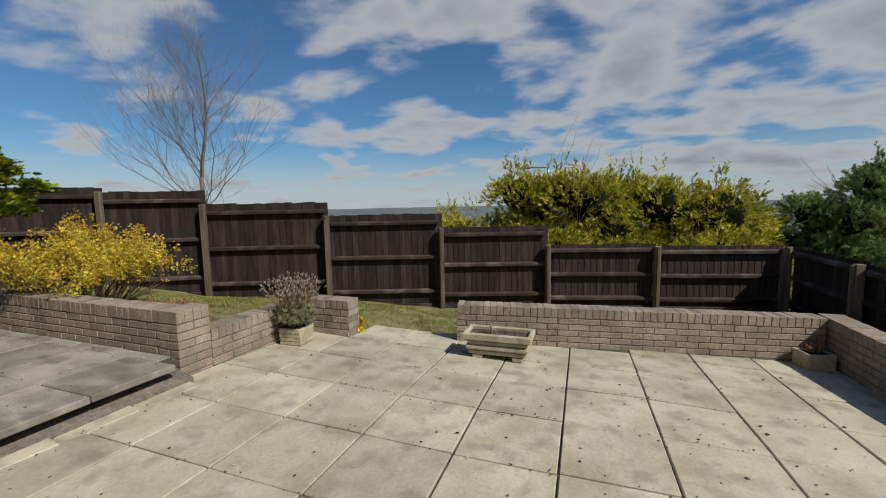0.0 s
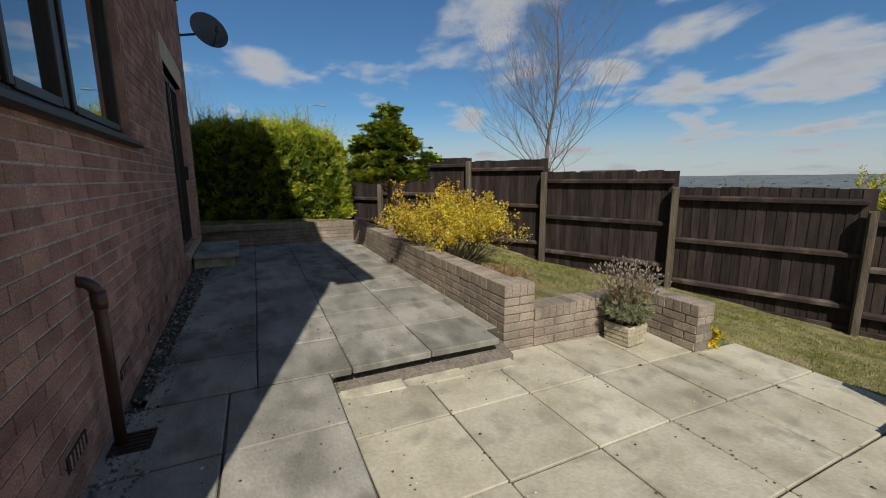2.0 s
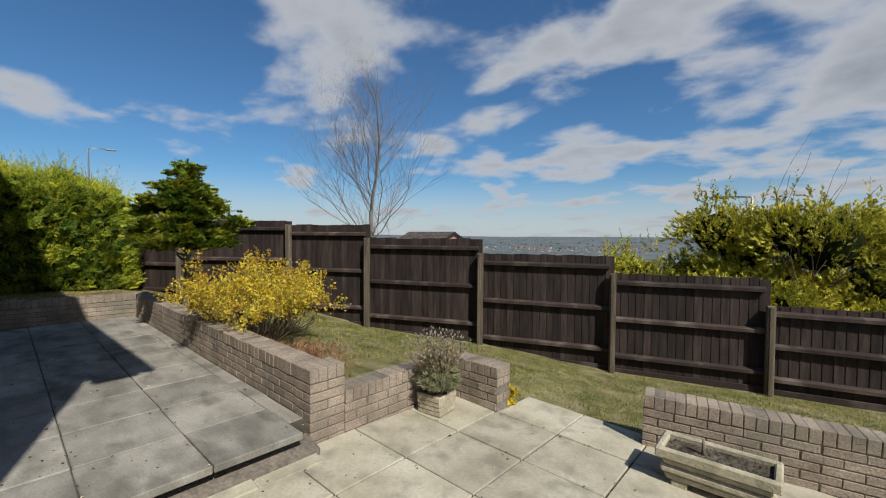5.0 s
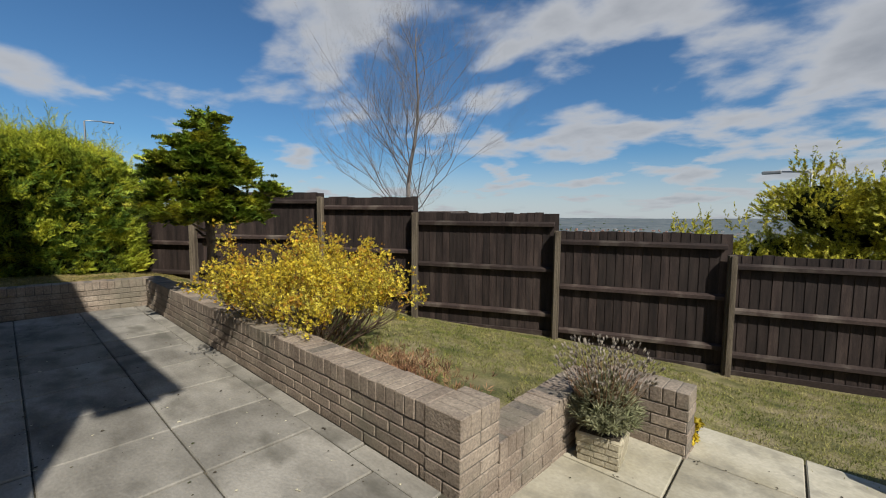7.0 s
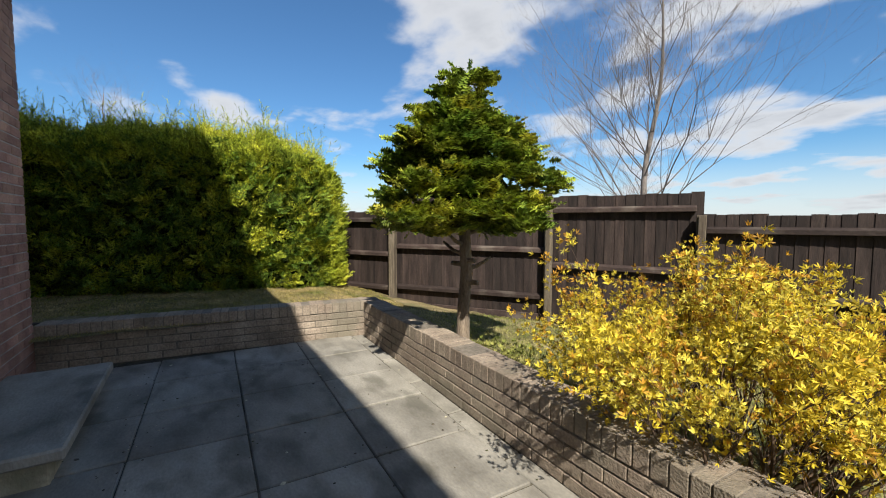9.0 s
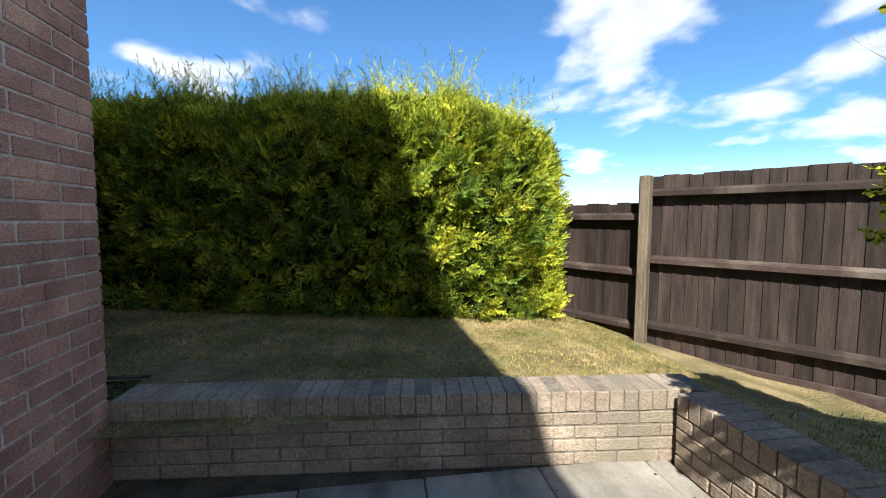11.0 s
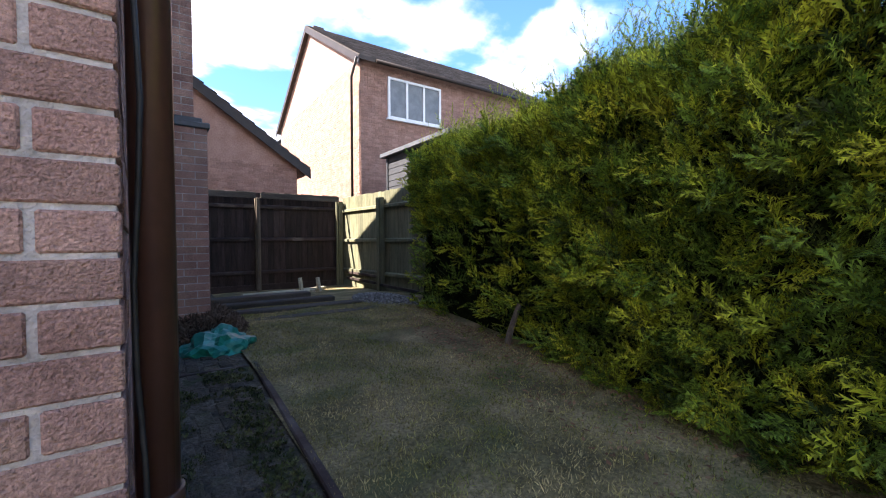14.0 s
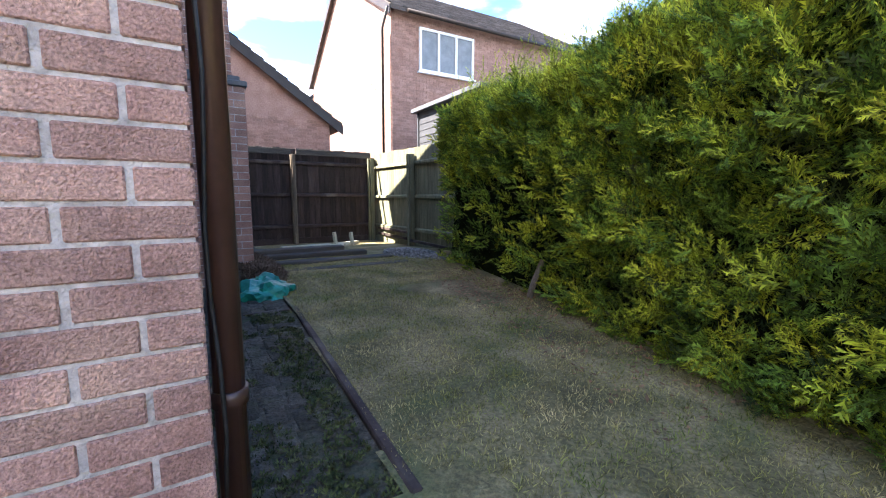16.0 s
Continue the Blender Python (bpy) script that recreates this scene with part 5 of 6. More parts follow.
# ---- planters ----
def build_trough():
    t = thing("stone_trough", "mossy cast stone trough planter by the wall", "planter", pose(-0.93, 3.95, patio(3.95, -0.93), 0, 0, 2))
    for i, (z0, z1, w, d) in enumerate(((0.05, 0.10, 0.29, 0.125), (0.10, 0.15, 0.315, 0.145), (0.15, 0.20, 0.30, 0.135))):
        bm = bmesh.new()
        add_box(bm, (-w, -d, z0), (w, d, z1), None, 0.014)
        part("tier", bm, M_STONE, t)
    bm = bmesh.new()
    W, D = 0.345, 0.165
    for lo, hi in (((-W, -D, 0.20), (W, -D + 0.045, 0.27)), ((-W, D - 0.045, 0.20), (W, D, 0.27)), ((-W, -D + 0.045, 0.20), (-W + 0.045, D - 0.045, 0.27)), ((W - 0.045, -D + 0.045, 0.20), (W, D - 0.045, 0.27))):
        add_box(bm, lo, hi, None, 0.01)
    part("rim", bm, M_STONE, t)
    box_part("soil", (-W + 0.045, -D + 0.045, 0.20), (W - 0.045, D - 0.045, 0.235), M_SOIL, t)
    for x in (-0.2, 0.2):
        box_part("foot", (x - 0.05, -0.12, 0.0), (x + 0.05, 0.12, 0.05), M_STONE, t, bevel=0.008)
    bm = bmesh.new()
    add_tube(bm, [(-0.08, 0.0, 0.23), (-0.075, 0.0, 0.29), (-0.08, 0.01, 0.34)], [0.014, 0.012, 0.008], 6)
    part("dead_stem", bm, M_BARK, t)
    p = thing("corner_planter", "small square stone planter with a dry plant", "planter", pose(2.03, 4.99, patio(4.99, 2.03), 0, 0, 14) @ Matrix.Diagonal((0.62, 0.55, 0.6, 1)))
    bm = bmesh.new()
    for lo, hi in (((-0.2, -0.2, 0), (0.2, -0.16, 0.28)), ((-0.2, 0.16, 0), (0.2, 0.2, 0.28)), ((-0.2, -0.16, 0), (-0.16, 0.16, 0.28)), ((0.16, -0.16, 0), (0.2, 0.16, 0.28))):
        add_box(bm, lo, hi, None, 0.006)
    part("body", bm, M_STONE, p)
    box_part("soil", (-0.16, -0.16, 0.1), (0.16, 0.16, 0.25), M_SOIL, p)
    n = 60
    d = np.stack([NPR.normal(0, 0.5, n), NPR.normal(0, 0.5, n), np.ones(n)], 1)
    part("dry_plant", scatter_mesh("dry_plant", leaf_tuft(5, 0.05, 0.3), np.stack([NPR.normal(0, 0.05, n), NPR.normal(0, 0.05, n), np.full(n, 0.25)], 1), d, NPR.uniform(0.08, 0.2, n), M_DRY), M_DRY, p)


def build_border_plants():
    """The dry growth on the lawn by the pillar and the small yellow plant by the wall's end."""
    g = thing("dry_ground_growth", "reddish dry low growth behind the wall", "plant", pose(-4.25, 2.85, 0.36))
    n = 620
    P = np.stack([NPR.normal(0, 0.28, n), NPR.normal(0, 0.15, n), NPR.uniform(-0.02, 0.06, n)], 1)
    tagged(part("growth", scatter_mesh("growth", leaf_tuft(5, 0.05, 0.7), P, np.stack([NPR.normal(0, 0.5, n), NPR.normal(0, 0.5, n), np.ones(n)], 1), NPR.uniform(0.025, 0.075, n), M_DRY), M_DRY, g), kind="stuff")
    y = thing("yellow_euonymus", "small yellow-green plant by the wall end", "plant", pose(-2.66, 4.14, -0.12))
    n = 55
    P = np.stack([NPR.normal(0, 0.015, n), NPR.normal(0, 0.035, n), NPR.uniform(0.02, 0.24, n)], 1)
    part("leaves", scatter_mesh("leaves", leaf_tuft(5, 0.22, 0.8), P, NPR.normal(0, 1, (n, 3)) + np.array((0.5, -0.5, 0.5)), NPR.uniform(0.03, 0.055, n), M_YELLOW), M_YELLOW, y)
    w = thing("ground_weeds", "low green weeds under the small tree", "plant", pose(-6.95, 2.75, 0.44))
    n = 260
    P = np.stack([NPR.normal(0, 0.28, n), NPR.normal(0, 0.14, n), NPR.uniform(-0.01, 0.05, n)], 1)
    part("leaves", scatter_mesh("leaves", leaf_tuft(5, 0.2, 0.9), P, np.stack([NPR.normal(0, 0.5, n), NPR.normal(0, 0.5, n), np.ones(n)], 1), NPR.uniform(0.02, 0.045, n), M_BLADE), M_BLADE, w)


# ---- side passage ----
def build_passage():
    e = thing("lawn_edging", "dark timber edging between path and lawn", "edging", kind="structure")
    box_part("board", (0, 0, 0.36), (2.52, 0.045, 0.518), M_RAIL, e, bevel=0.008, m=frame_between((-9.76, -3.10), (-9.66, -0.30)))
    box_part("board", (-9.74, -3.13, 0.36), (-9.16, -3.09, 0.50), M_RAIL, e, bevel=0.006)
    for k in range(4):
        s = thing("timber_step", "low weathered timber step across the passage", "step", group="timber steps in the passage", kind="structure")
        y = -4.9 - 0.62 * k
        box_part("sleeper", (-11.9 + 0.2 * k, y - 0.12, 0.35), (-9.75, y + 0.1, 0.525 + 0.02 * k), M_TIMBER, s, bevel=0.015)
    b = thing("plastic_sheet", "crumpled teal plastic sheet on the ground", "plastic sheet", pose(-9.62, -3.85, 0.45))
    bm = bmesh.new()
    bmesh.ops.create_icosphere(bm, subdivisions=4, radius=0.3)
    for v in bm.verts:
        c = v.co.normalized()
        k = 1 + 0.28 * noise.noise(c * 2.3) + 0.14 * noise.noise(c * 6) + 0.06 * noise.noise(c * 14)
        v.co = Vector((c.x * 0.30 * k, c.y * 0.36 * k, max(-0.02, c.z * 0.21 * k)))
    part("sheet", bm, M_TEAL, b)
    for x, y, l, a, r in ((-10.9, -7.9, 1.0, 8, 0.03), (-11.3, -7.75, 0.8, -12, 0.03), (-11.75, -7.95, 0.6, 30, 0.04), (-11.5, -7.6, 0.35, 75, 0.035)):
        o = thing("timber_offcut", "bleached timber offcut lying by the fence", "timber", pose(x, y, side_height(x, y) - 0.005, 0, 0, a), group="offcuts by the fence")
        box_part("plank", (-l / 2, -0.06, 0), (l / 2, 0.06, r * 1.6), M_PALE, o, bevel=0.004)
    for x, y in ((-11.45, -7.75), (-11.75, -7.6)):
        o = thing("leaning_stake", "short pale stake standing by the fence", "timber", pose(x, y, 0.46, 10, 0, 30), group="offcuts by the fence")
        box_part("stake", (-0.03, -0.03, 0), (0.03, 0.03, 0.28), M_PALE, o, bevel=0.004)
    # mossy blocks of the path, sunk unevenly
    bm = bmesh.new()
    add_box(bm, (-0.052, -0.10, -0.05), (0.052, 0.10, 0), None, 0.014)
    block = mesh_of("paver", bm, M_PAVER)
    rng = random.Random(21)
    for i in range(5):
        for j in range(15):
            x, y = -9.60 + 0.112 * i, -0.72 - 0.212 * j - (0.1 if i % 2 else 0)
            if rng.random() < 0.12 or x < -9.70 + 0.0357 * (y + 3.1) + 0.04:
                continue
            ob = lay(side_path, "paver", block, x + rng.uniform(-0.006, 0.006), y, 0.488 + rng.uniform(0.001, 0.012))
            ob.rotation_euler = (radians(rng.uniform(-2, 2)), radians(rng.uniform(-3, 3)), radians(rng.uniform(-4, 4)))
    n = 3600
    y = NPR.uniform(-3.05, -0.62, n)
    x = -9.73 + 0.0357 * (y + 3.1) + NPR.uniform(0.0, 0.55, n)
    keep = np.array([noise.noise((p * 4, q * 4, 2)) > -0.12 for p, q in zip(x, y)])
    P = np.stack([x, y, np.full(n, 0.492)], 1)[keep]
    W = np.stack([NPR.normal(0, 0.5, n), NPR.normal(0, 0.5, n), np.ones(n)], 1)[keep]
    tagged(part("path_moss", scatter_mesh("path_moss", leaf_tuft(5, 0.16, 1.0), P, W, NPR.uniform(0.010, 0.028, len(P)), M_MOSS), M_MOSS), "dark moss and weeds over the path", "moss", kind="stuff")
    # a heap of dead twigs and leaves behind the sheet, and gravel by the fence
    n = 2600
    a, q = NPR.uniform(0, 2 * math.pi, n), np.sqrt(NPR.uniform(0, 1, n))
    P = np.stack([-9.55 + 0.42 * q * np.cos(a), -4.7 + 0.75 * q * np.sin(a), 0.47 + 0.26 * (1 - q ** 2) + NPR.uniform(-0.03, 0.03, n)], 1)
    tagged(part("garden_waste", scatter_mesh("garden_waste", leaf_tuft(4, 0.10, 1.2), P, NPR.normal(0, 1, (n, 3)) + np.array((0, 0, 0.6)), NPR.uniform(0.03, 0.10, n), M_TWIG_B), M_TWIG_B), "heap of brown garden waste by the wall", "garden waste", kind="stuff")
    n = 2200
    a, q = NPR.uniform(0, 2 * math.pi, n), np.sqrt(NPR.uniform(0, 1, n))
    P = np.stack([-12.15 + 0.42 * q * np.cos(a), -5.55 + 0.9 * q * np.sin(a), 0.50 + 0.07 * (1 - q ** 2) + NPR.uniform(-0.01, 0.01, n)], 1)
    stone = (np.array([(-1, -0.7, 0), (1, -0.6, 0), (0.1, 1, 0), (0, 0, 0.9), (0.1, 0.1, -0.8)], float), [(0, 1, 3), (1, 2, 3), (2, 0, 3), (1, 0, 4), (2, 1, 4), (0, 2, 4)])
    tagged(part("gravel", scatter_mesh("gravel", stone, P, NPR.normal(0, 0.5, (n, 3)) + np.array((0, 0, 1.0)), NPR.uniform(0.010, 0.024, n), M_GRAVEL), M_GRAVEL), "loose grey gravel by the green fence", "gravel", kind="stuff")
    for z, y0, y1 in ((0.62, -8.5, -7.0), (0.75, -8.5, -6.9), (0.60, -6.8, -5.2)):
        o = thing("fallen_lath", "dark lath lying against the fence foot", "timber", group="laths along the fence foot")
        box_part("lath", (-12.70, y0, z - 0.03), (-12.66, y1, z + 0.02), M_RAIL, o, bevel=0.004)
    # a bare stump foot under the hedge
    for y in (-2.35,):
        s = thing("hedge_stem", "bare brown hedge stem at the ground", "stem", pose(hedge_x(y) + 0.02, y, 0.46), group="hedge stems")
        bm = bmesh.new()
        add_tube(bm, [(-0.05, 0, -0.05), (-0.08, 0.02, 0.15), (-0.2, 0.02, 0.4)], [0.035, 0.03, 0.025], 8)
        part("stem", bm, M_BARK, s)
    n = 1700
    y = np.where(NPR.uniform(0, 1, n) < 0.55, NPR.normal(-2.9, 0.55, n), NPR.uniform(-4.6, -0.3, n))
    x = np.array([hedge_x(v) for v in y]) - 0.1 + NPR.uniform(0.0, 0.75, n) ** 1.2
    P = np.stack([x, y, [side_height(a, b) + 0.012 for a, b in zip(x, y)]], 1)
    tagged(part("leaf_litter", scatter_mesh("leaf_litter", leaf_blade(), P, np.stack([NPR.normal(0, 1, n), NPR.normal(0, 1, n), NPR.normal(0, 0.15, n)], 1), NPR.uniform(0.02, 0.05, n), M_DRY, twist=np.tile(np.array([[0.1, 0.1, 1.0]]), (n, 1))), M_DRY), "pale dead leaves under the hedge", "leaf litter", kind="stuff")


# ---- neighbouring houses ----
def white_window(parent, x0, x1, z0, z1, y, cells=3):
    w = thing("window", "", "", None)
    w.parent = parent
    f = 0.07
    box_part("frame", (x0, y - 0.02, z0), (x1, y + 0.05, z0 + f), M_WHITE, w)
    box_part("frame", (x0, y - 0.02, z1 - f), (x1, y + 0.05, z1), M_WHITE, w)
    for k in range(cells + 1):
        x = x0 + (x1 - x0 - f) * k / cells
        box_part("mullion", (x, y - 0.02, z0 + f), (x + f, y + 0.048, z1 - f), M_WHITE, w)
        if k < cells:
            box_part("pane", (x + f, y - 0.01, z0 + f), (x0 + (x1 - x0 - f) * (k + 1) / cells, y + 0.01, z1 - f), M_PANE_GREY, w, "matt grey pane with the reflection in its colour")
    box_part("sill", (x0 - 0.06, y, z0 - 0.05), (x1 + 0.06, y + 0.1, z0), M_WHITE, w)


def gabled(name, label, x0, x1, y0, y1, z0, eave, ridge, along, overhang=0.3):
    """A brick house with a tiled gable roof; its ridge runs along x or y."""
    h = thing(name, label, "house")
    bm = bmesh.new()
    add_box(bm, (x0, y0, z0), (x1, y1, eave))
    if along == "x":
        ym = (y0 + y1) / 2
        for x in (x0, x1):
            bm.faces.new([bm.verts.new(p) for p in ((x, y0, eave), (x, ym, ridge), (x, y1, eave))])
    else:
        xm = (x0 + x1) / 2
        for y in (y0, y1):
            bm.faces.new([bm.verts.new(p) for p in ((x0, y, eave), (xm, y, ridge), (x1, y, eave))])
    part("wall", bm, M_BRICK_N, h)
    o = overhang
    if along == "x":
        half = (y1 - y0) / 2
        sl = (ridge - eave) / half
        prof = [(y0 - o, eave - o * sl), ((y0 + y1) / 2, ridge), (y1 + o, eave - o * sl)]
        pt = lambda u, p, dz: (u, p[0], p[1] + dz)
        ends = (x0 - 0.15, x1 + 0.15)
    else:
        half = (x1 - x0) / 2
        sl = (ridge - eave) / half
        prof = [(x0 - o, eave - o * sl), ((x0 + x1) / 2, ridge), (x1 + o, eave - o * sl)]
        pt = lambda u, p, dz: (p[0], u, p[1] + dz)
        ends = (y0 - 0.15, y1 + 0.15)
    bm = bmesh.new()
    vs = [[bm.verts.new(pt(u, p, dz)) for p in prof for dz in (0.02, 0.14)] for u in ends]
    for i in (0, 2):
        bm.faces.new((vs[0][i], vs[1][i], vs[1][i + 2], vs[0][i + 2]))
        bm.faces.new((vs[0][i + 1], vs[0][i + 3], vs[1][i + 3], vs[1][i + 1]))
    for e in vs:
        bm.faces.new((e[0], e[2], e[3], e[1]))
        bm.faces.new((e[2], e[4], e[5], e[3]))
    bm.faces.new((vs[0][0], vs[0][1], vs[1][1], vs[1][0]))
    bm.faces.new((vs[0][4], vs[1][4], vs[1][5], vs[0][5]))
    roof = part("roof", bm, M_TILE, h, "brown tiled roof")
    # courses of tiles as low ridges on both slopes
    n = int(math.hypot(half + o, (half + o) * sl) / 0.30)
    verts, faces = [], []
    for side in (0, 2):
        a, b = prof[side], prof[1]
        for k in range(n):
            q0, q1 = k / n, (k + 1) / n
            p0 = [a[0] + (b[0] - a[0]) * q0, a[1] + (b[1] - a[1]) * q0]
            p1 = [a[0] + (b[0] - a[0]) * q1, a[1] + (b[1] - a[1]) * q1]
            cells = max(1, int((ends[1] - ends[0]) / 0.35))
            for c in range(cells):
                u0, u1 = ends[0] + (ends[1] - ends[0]) * c / cells, ends[0] + (ends[1] - ends[0]) * (c + 0.95) / cells
                i = len(verts)
                verts += [pt(u0, p0, 0.185), pt(u1, p0, 0.185), pt(u1, p1, 0.15), pt(u0, p1, 0.15), pt(u0, p0, 0.13), pt(u1, p0, 0.13)]
                faces += [(i, i + 1, i + 2, i + 3), (i, i + 4, i + 5, i + 1)]
    tagged(part("tiling", raw_mesh("tiling", verts, faces, M_TILE), M_TILE, roof), kind="stuff")
    for u in ends:
        for side in (0, 2):
            a, b = prof[side], prof[1]
            bm = bmesh.new()
            d = 0.03 if u == ends[1] else -0.03
            q = [pt(u, a, -0.12), pt(u, a, 0.12), pt(u, b, 0.12), pt(u, b, -0.12)]
            q2 = [pt(u + d, a, -0.12), pt(u + d, a, 0.12), pt(u + d, b, 0.12), pt(u + d, b, -0.12)]
            v1, v2 = [bm.verts.new(p) for p in q], [bm.verts.new(p) for p in q2]
            bm.faces.new(v1)
            bm.faces.new(v2[::-1])
            for k in range(4):
                bm.faces.new((v1[k], v1[(k + 1) % 4], v2[(k + 1) % 4], v2[k]))
            part("barge_board", bm, M_FRAME, h)
    return h


def house_courses(parent, boxes):
    tagged(part("brickwork", boxes_mesh("brickwork", boxes, M_BRICK_N), M_BRICK_N, parent), kind="stuff")


def build_neighbours():
    h = gabled("neighbour_house", "two-storey pink brick house with white windows", -22.5, -14.05, -20.15, -10.8, -1.0, 6.75, 9.5, "x")
    bx = [((-14.05 - e, -10.9, za), (-14.05 - s, -10.79, zb)) for s, e, za, zb in bonded(8.4, 0.5, 82, holes=[(0.85, 2.8, 5.15, 6.39)])]
    bx += [((-14.15, -10.8 - e, za), (-14.035, -10.8 - s, zb)) for s, e, za, zb in bonded(9.2, 1.5, 70)]
    house_courses(h, bx)
    white_window(h, -16.85, -14.92, 5.15, 6.39, -10.78)
    bm = bmesh.new()
    add_tube(bm, [(-14.4, -10.45, 6.62), (-22.4, -10.45, 6.62)], 0.06, 8)
    add_tube(bm, [(-13.8, -10.45, 6.60), (-13.82, -10.9, 6.2), (-13.82, -10.95, 0.5)], 0.04, 8)
    part("gutter", bm, M_FRAME, h)
    box_part("chimney", (-14.6, -15.9, 9.3), (-14.2, -15.5, 9.75), M_TILE, h)
    white_window(h, -15.9, -15.35, 2.1, 3.3, -10.78, 1)
    g = gabled("neighbour_garage", "low pink brick building with a pitched roof", -12.05, -6.0, -16.0, -10.2, -0.5, 3.35, 5.5, "y")
    house_courses(g, [((-12.05 + s, -10.3, za), (-12.05 + e, -10.19, zb)) for s, e, za, zb in bonded(6.0, 0.5, 38)])
    gabled("far_house", "distant brick house with a pitched roof", -20.0, -15.5, -38.0, -32.0, -1.0, 7.8, 9.8, "y")
    gabled("lower_house", "brown roofed house below the fence line", -32.0, -26.0, 27.0, 33.0, -7.0, 0.5, 1.9, "x")
    s = thing("garden_shed", "grey lap-boarded shed with a dark roof edge", "shed")
    box_part("wall", (-16.2, -8.76, 0.0), (-13.92, -6.2, 3.5), M_SHED, s)
    for k in range(20):
        z = 0.52 + 0.15 * k
        for lo, hi, lean in (((-0.004, -8.80, 0), (0.022, -6.18, 0.158), pose(-13.905, 0, z, 0, -5, 0)), ((-16.2, -0.004, 0), (-13.93, 0.022, 0.158), pose(0, -6.19, z, 5, 0, 0))):
            bm = bmesh.new()
            add_box(bm, lo, hi, lean)
            part("lap_board", bm, M_SHED, s)
    box_part("corner_post", (-13.94, -8.83, 0.4), (-13.86, -8.77, 3.5), M_SHED, s)
    box_part("roof", (-16.4, -8.95, 3.5), (-13.74, -6.0, 3.6), M_DISH, s, bevel=0.01)


def build_distance():
    """Far town, tree lines and hedgerows on the valley floor."""
    rng = random.Random(21)
    boxes_w, boxes_b = [], []
    for _ in range(520):
        a = rng.gauss(0.66, 0.14) * math.pi
        r = rng.uniform(1300, 2300)
        x, y = -4 + r * math.cos(a), 2 + r * math.sin(a)
        z = lerp([(800, -66), (1200, -70), (1700, -66), (2300, -52), (2900, -34)], r) - 4
        s, t = rng.uniform(5, 15), rng.uniform(1, 5)
        (boxes_w if rng.random() < 0.4 else boxes_b).append(((x, y, z), (x + s, y + s * 0.6, z + 4 + t)))
    tagged(part("far_white_buildings", boxes_mesh("far_white_buildings", boxes_w, M_MORTAR), M_MORTAR), "tiny pale buildings of a distant town", "town", kind="stuff")
    tagged(part("far_brick_buildings", boxes_mesh("far_brick_buildings", boxes_b, M_BRICK_N), M_BRICK_N), "tiny brick buildings of a distant town", "town", kind="stuff")
    n = 1500
    a, r = NPR.uniform(0.05, 1.0, n) * math.pi, NPR.uniform(700, 3400, n)
    z = np.array([lerp([(320, -42), (500, -55), (800, -66), (1200, -70), (1700, -66), (2300, -52), (2900, -34), (3500, -16)], v) for v in r])
    P = np.stack([-4 + r * np.cos(a), 2 + r * np.sin(a), z - 2], 1)
    tagged(part("far_woods", scatter_mesh("far_woods", leaf_tuft(7, 0.6, 0.9), P, np.tile(np.array([[0, 0, 1.0]]), (n, 1)), NPR.uniform(4, 9, n), M_DARKLEAF), M_DARKLEAF), "dark far woods and hedgerows", "woods", kind="stuff")


def street_lamp(at, turn, tall):
    l = thing("street_lamp", "grey steel street lamp beyond the garden", "street lamp", pose(*at, 0, 0, turn), group="street lamps")
    bm = bmesh.new()
    add_tube(bm, [(0, 0, 0), (0, 0, tall), (0.1, 0, tall + 0.05), (0.9, 0, tall + 0.1)], [0.07, 0.045, 0.035, 0.03], 8)
    part("column", bm, M_STEEL, l)
    bm = bmesh.new()
    add_box(bm, (0.85, -0.1, tall + 0.02), (1.45, 0.1, tall + 0.14), None, 0.03)
    part("lantern", bm, M_STEEL, l)


# ---- putting the place together ----
build_house()
build_pipes()
build_dish()
build_fence("back_fence", "dark brown close-boarded fence stepping down the slope", FENCE, over=0.0)
build_fence("east_fence", "dark brown close-boarded fence in shadow", [(3.27, 9.25, -0.72, 0.55), (3.30, 7.1, -0.6, 0.52), (3.33, 5.0, -0.4, 0.55), (3.36, 2.9, -0.3, 0.7), (3.4, 0.8, -0.2, 0.8)], over=0.0)
build_fence("end_fence", "dark fence across the end of the passage", [(-12.6, -8.75, 0.45, 2.35), (-10.85, -8.75, 0.45, 2.35), (-9.1, -8.75, 0.45, 2.35)], flip=-1)
build_fence("green_fence", "green weathered board fence by the passage", [(-12.9, -5.0, 0.45, 2.3), (-12.75, -6.9, 0.45, 2.3), (-12.6, -8.7, 0.45, 2.35)], board_mat=M_FENCE_G, rail_mat=M_FENCE_G, post_mat=M_FENCE_G, flip=-1)
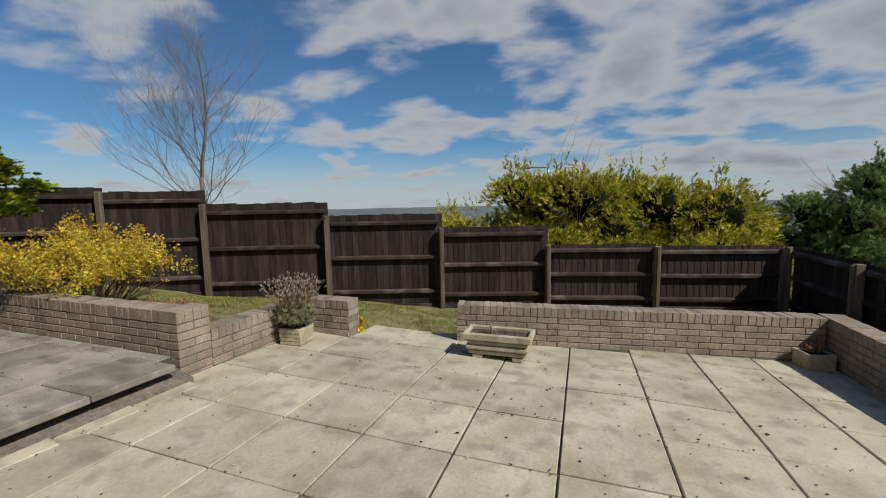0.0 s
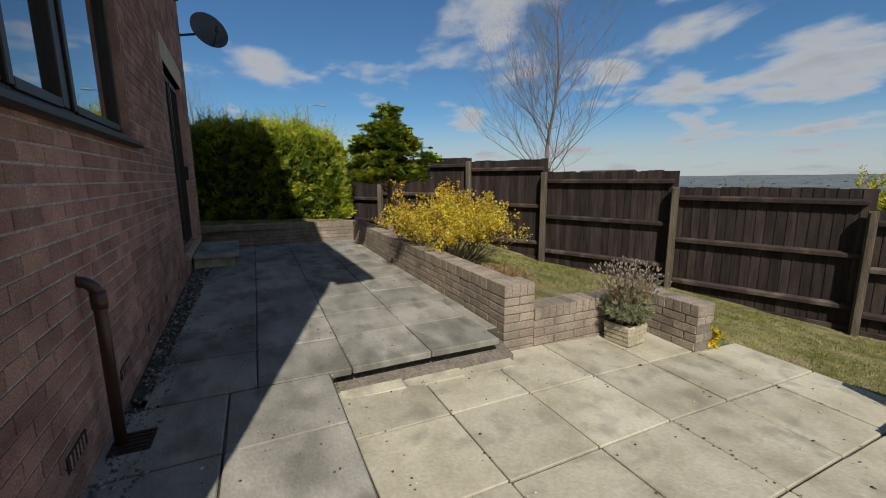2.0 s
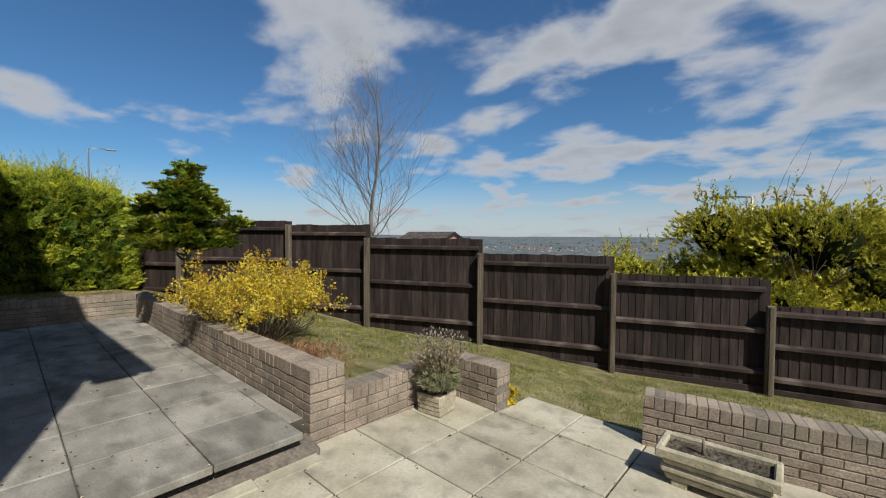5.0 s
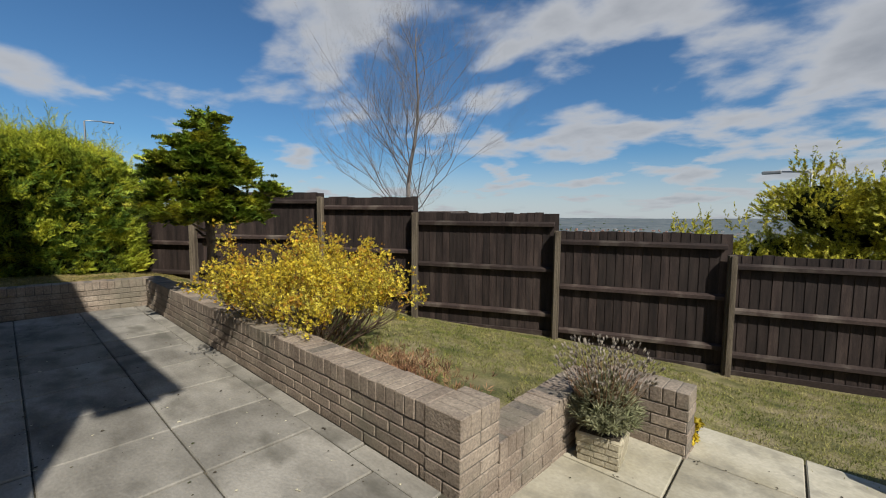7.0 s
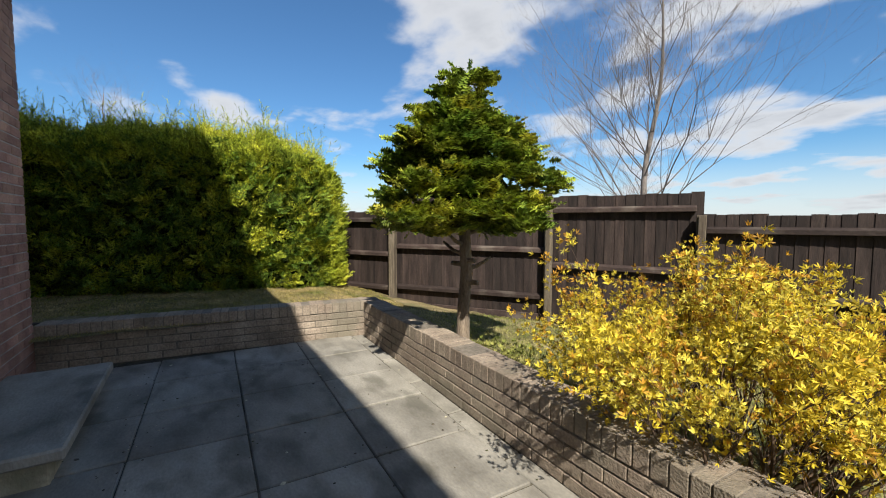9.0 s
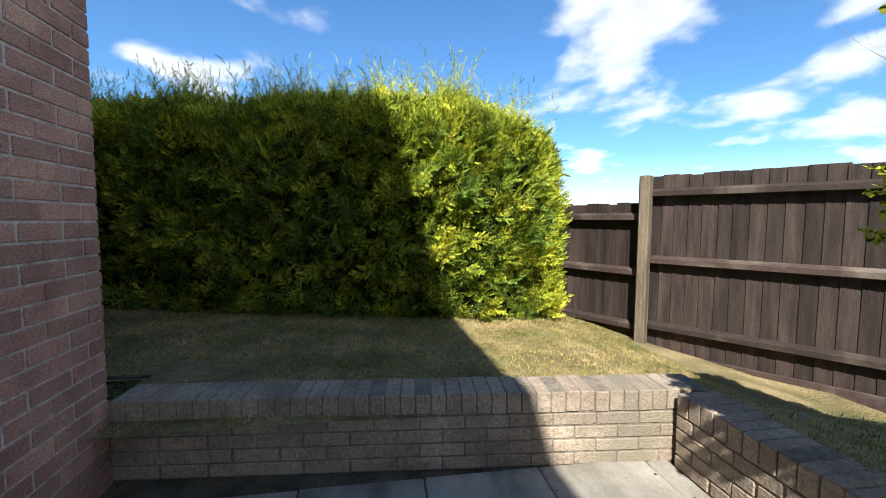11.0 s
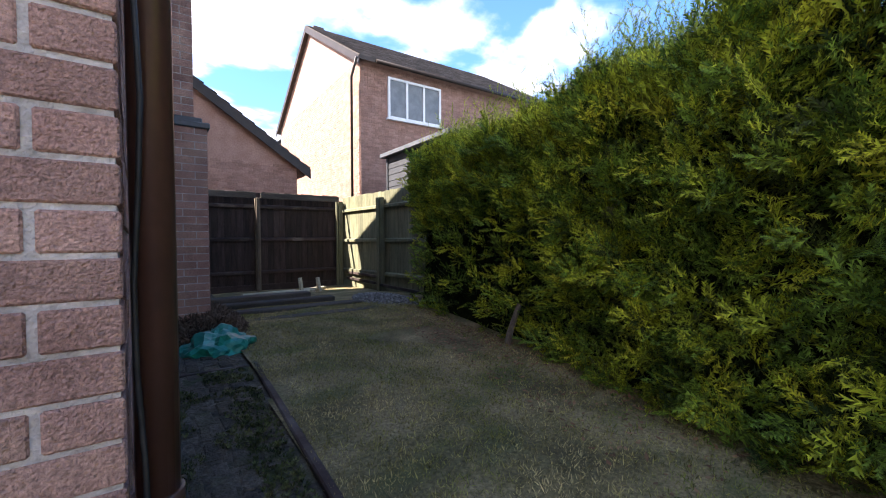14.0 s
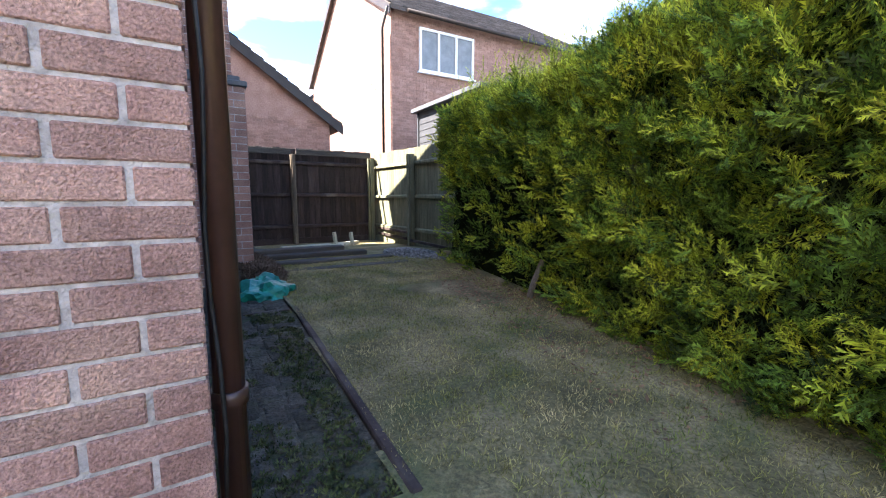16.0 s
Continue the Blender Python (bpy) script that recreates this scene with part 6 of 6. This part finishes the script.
for x0, x1 in ((-12.55, -10.9), (-10.8, -9.15)):
    cap = thing("fence_cap", "pale bleached board along the fence top", "board", group="fence caps")
    box_part("board", (x0, -8.66, 2.33), (x1, -8.62, 2.45), M_TIMBER, cap, bevel=0.004)
build_hedge()
build_cypress()
build_bare_tree("leafless grey birch beyond the fence", pose(-9.05, 7.3, -0.3) @ Matrix.Diagonal((0.82, 0.82, 0.74, 1)), 5, 5)
build_bare_tree("leafless tree beyond the conifer hedge", pose(-17.0, -1.2, -0.5) @ Matrix.Diagonal((0.7, 0.7, 0.62, 1)), 9, 3)
build_golden_shrub()
conifer_clump("olive_conifers", "feathery olive-gold conifers beyond the fence", (-0.72, 11.7, -1.65), 4.6, 4.5, 60000, M_JUNIPER, 4, 0.18, 70)
conifer_clump("dark_tree", "dark green bushy tree beyond the fence", (6.4, 12.6, -1.8), 2.8, 4.2, 26000, M_DARKLEAF, 8, 0.24, 25)
build_lavender()
build_trough()
build_border_plants()
build_passage()
build_neighbours()
build_distance()
street_lamp((-2.4, 21.0, -4.0), 180, 7.2)
street_lamp((-36.0, 4.8, -2.5), 80, 9.7)
build_grass()
build_paving()
build_debris()
garden_wall("long_wall", "long low garden wall of weathered brick", (-8.86, WALL_Y), (-3.42, WALL_Y), 0.21, 0.60)
wall_end("pillar_wall", "brick pillar at the end of the wall", -3.42, WALL_Y - 0.004, -0.09, 0.60)
garden_wall("return_wall", "low brick wall facing the patio", (-3.20, WALL_Y + 0.30), (-3.20, 3.84), -0.125, 0.37)
garden_wall("lavender_wall", "short low brick wall behind the lavender", (-3.20, 3.84), (-2.64, 3.84), -0.125, 0.37)
garden_wall("patio_wall", "low brick wall along the patio", (-1.50, wall_line(-1.5)), (2.19, wall_line(2.19)), -0.15, 0.30, drop=0.10)
garden_wall("east_wall", "low brick wall in shadow beside the patio", (2.20, wall_line(2.2) + 0.22), (2.36, 1.2), -0.26, 0.20)
garden_wall("end_wall", "low brick wall across the end of the terrace", (-9.15, -0.49), (-8.88, WALL_Y + 0.2), 0.21, 0.60)
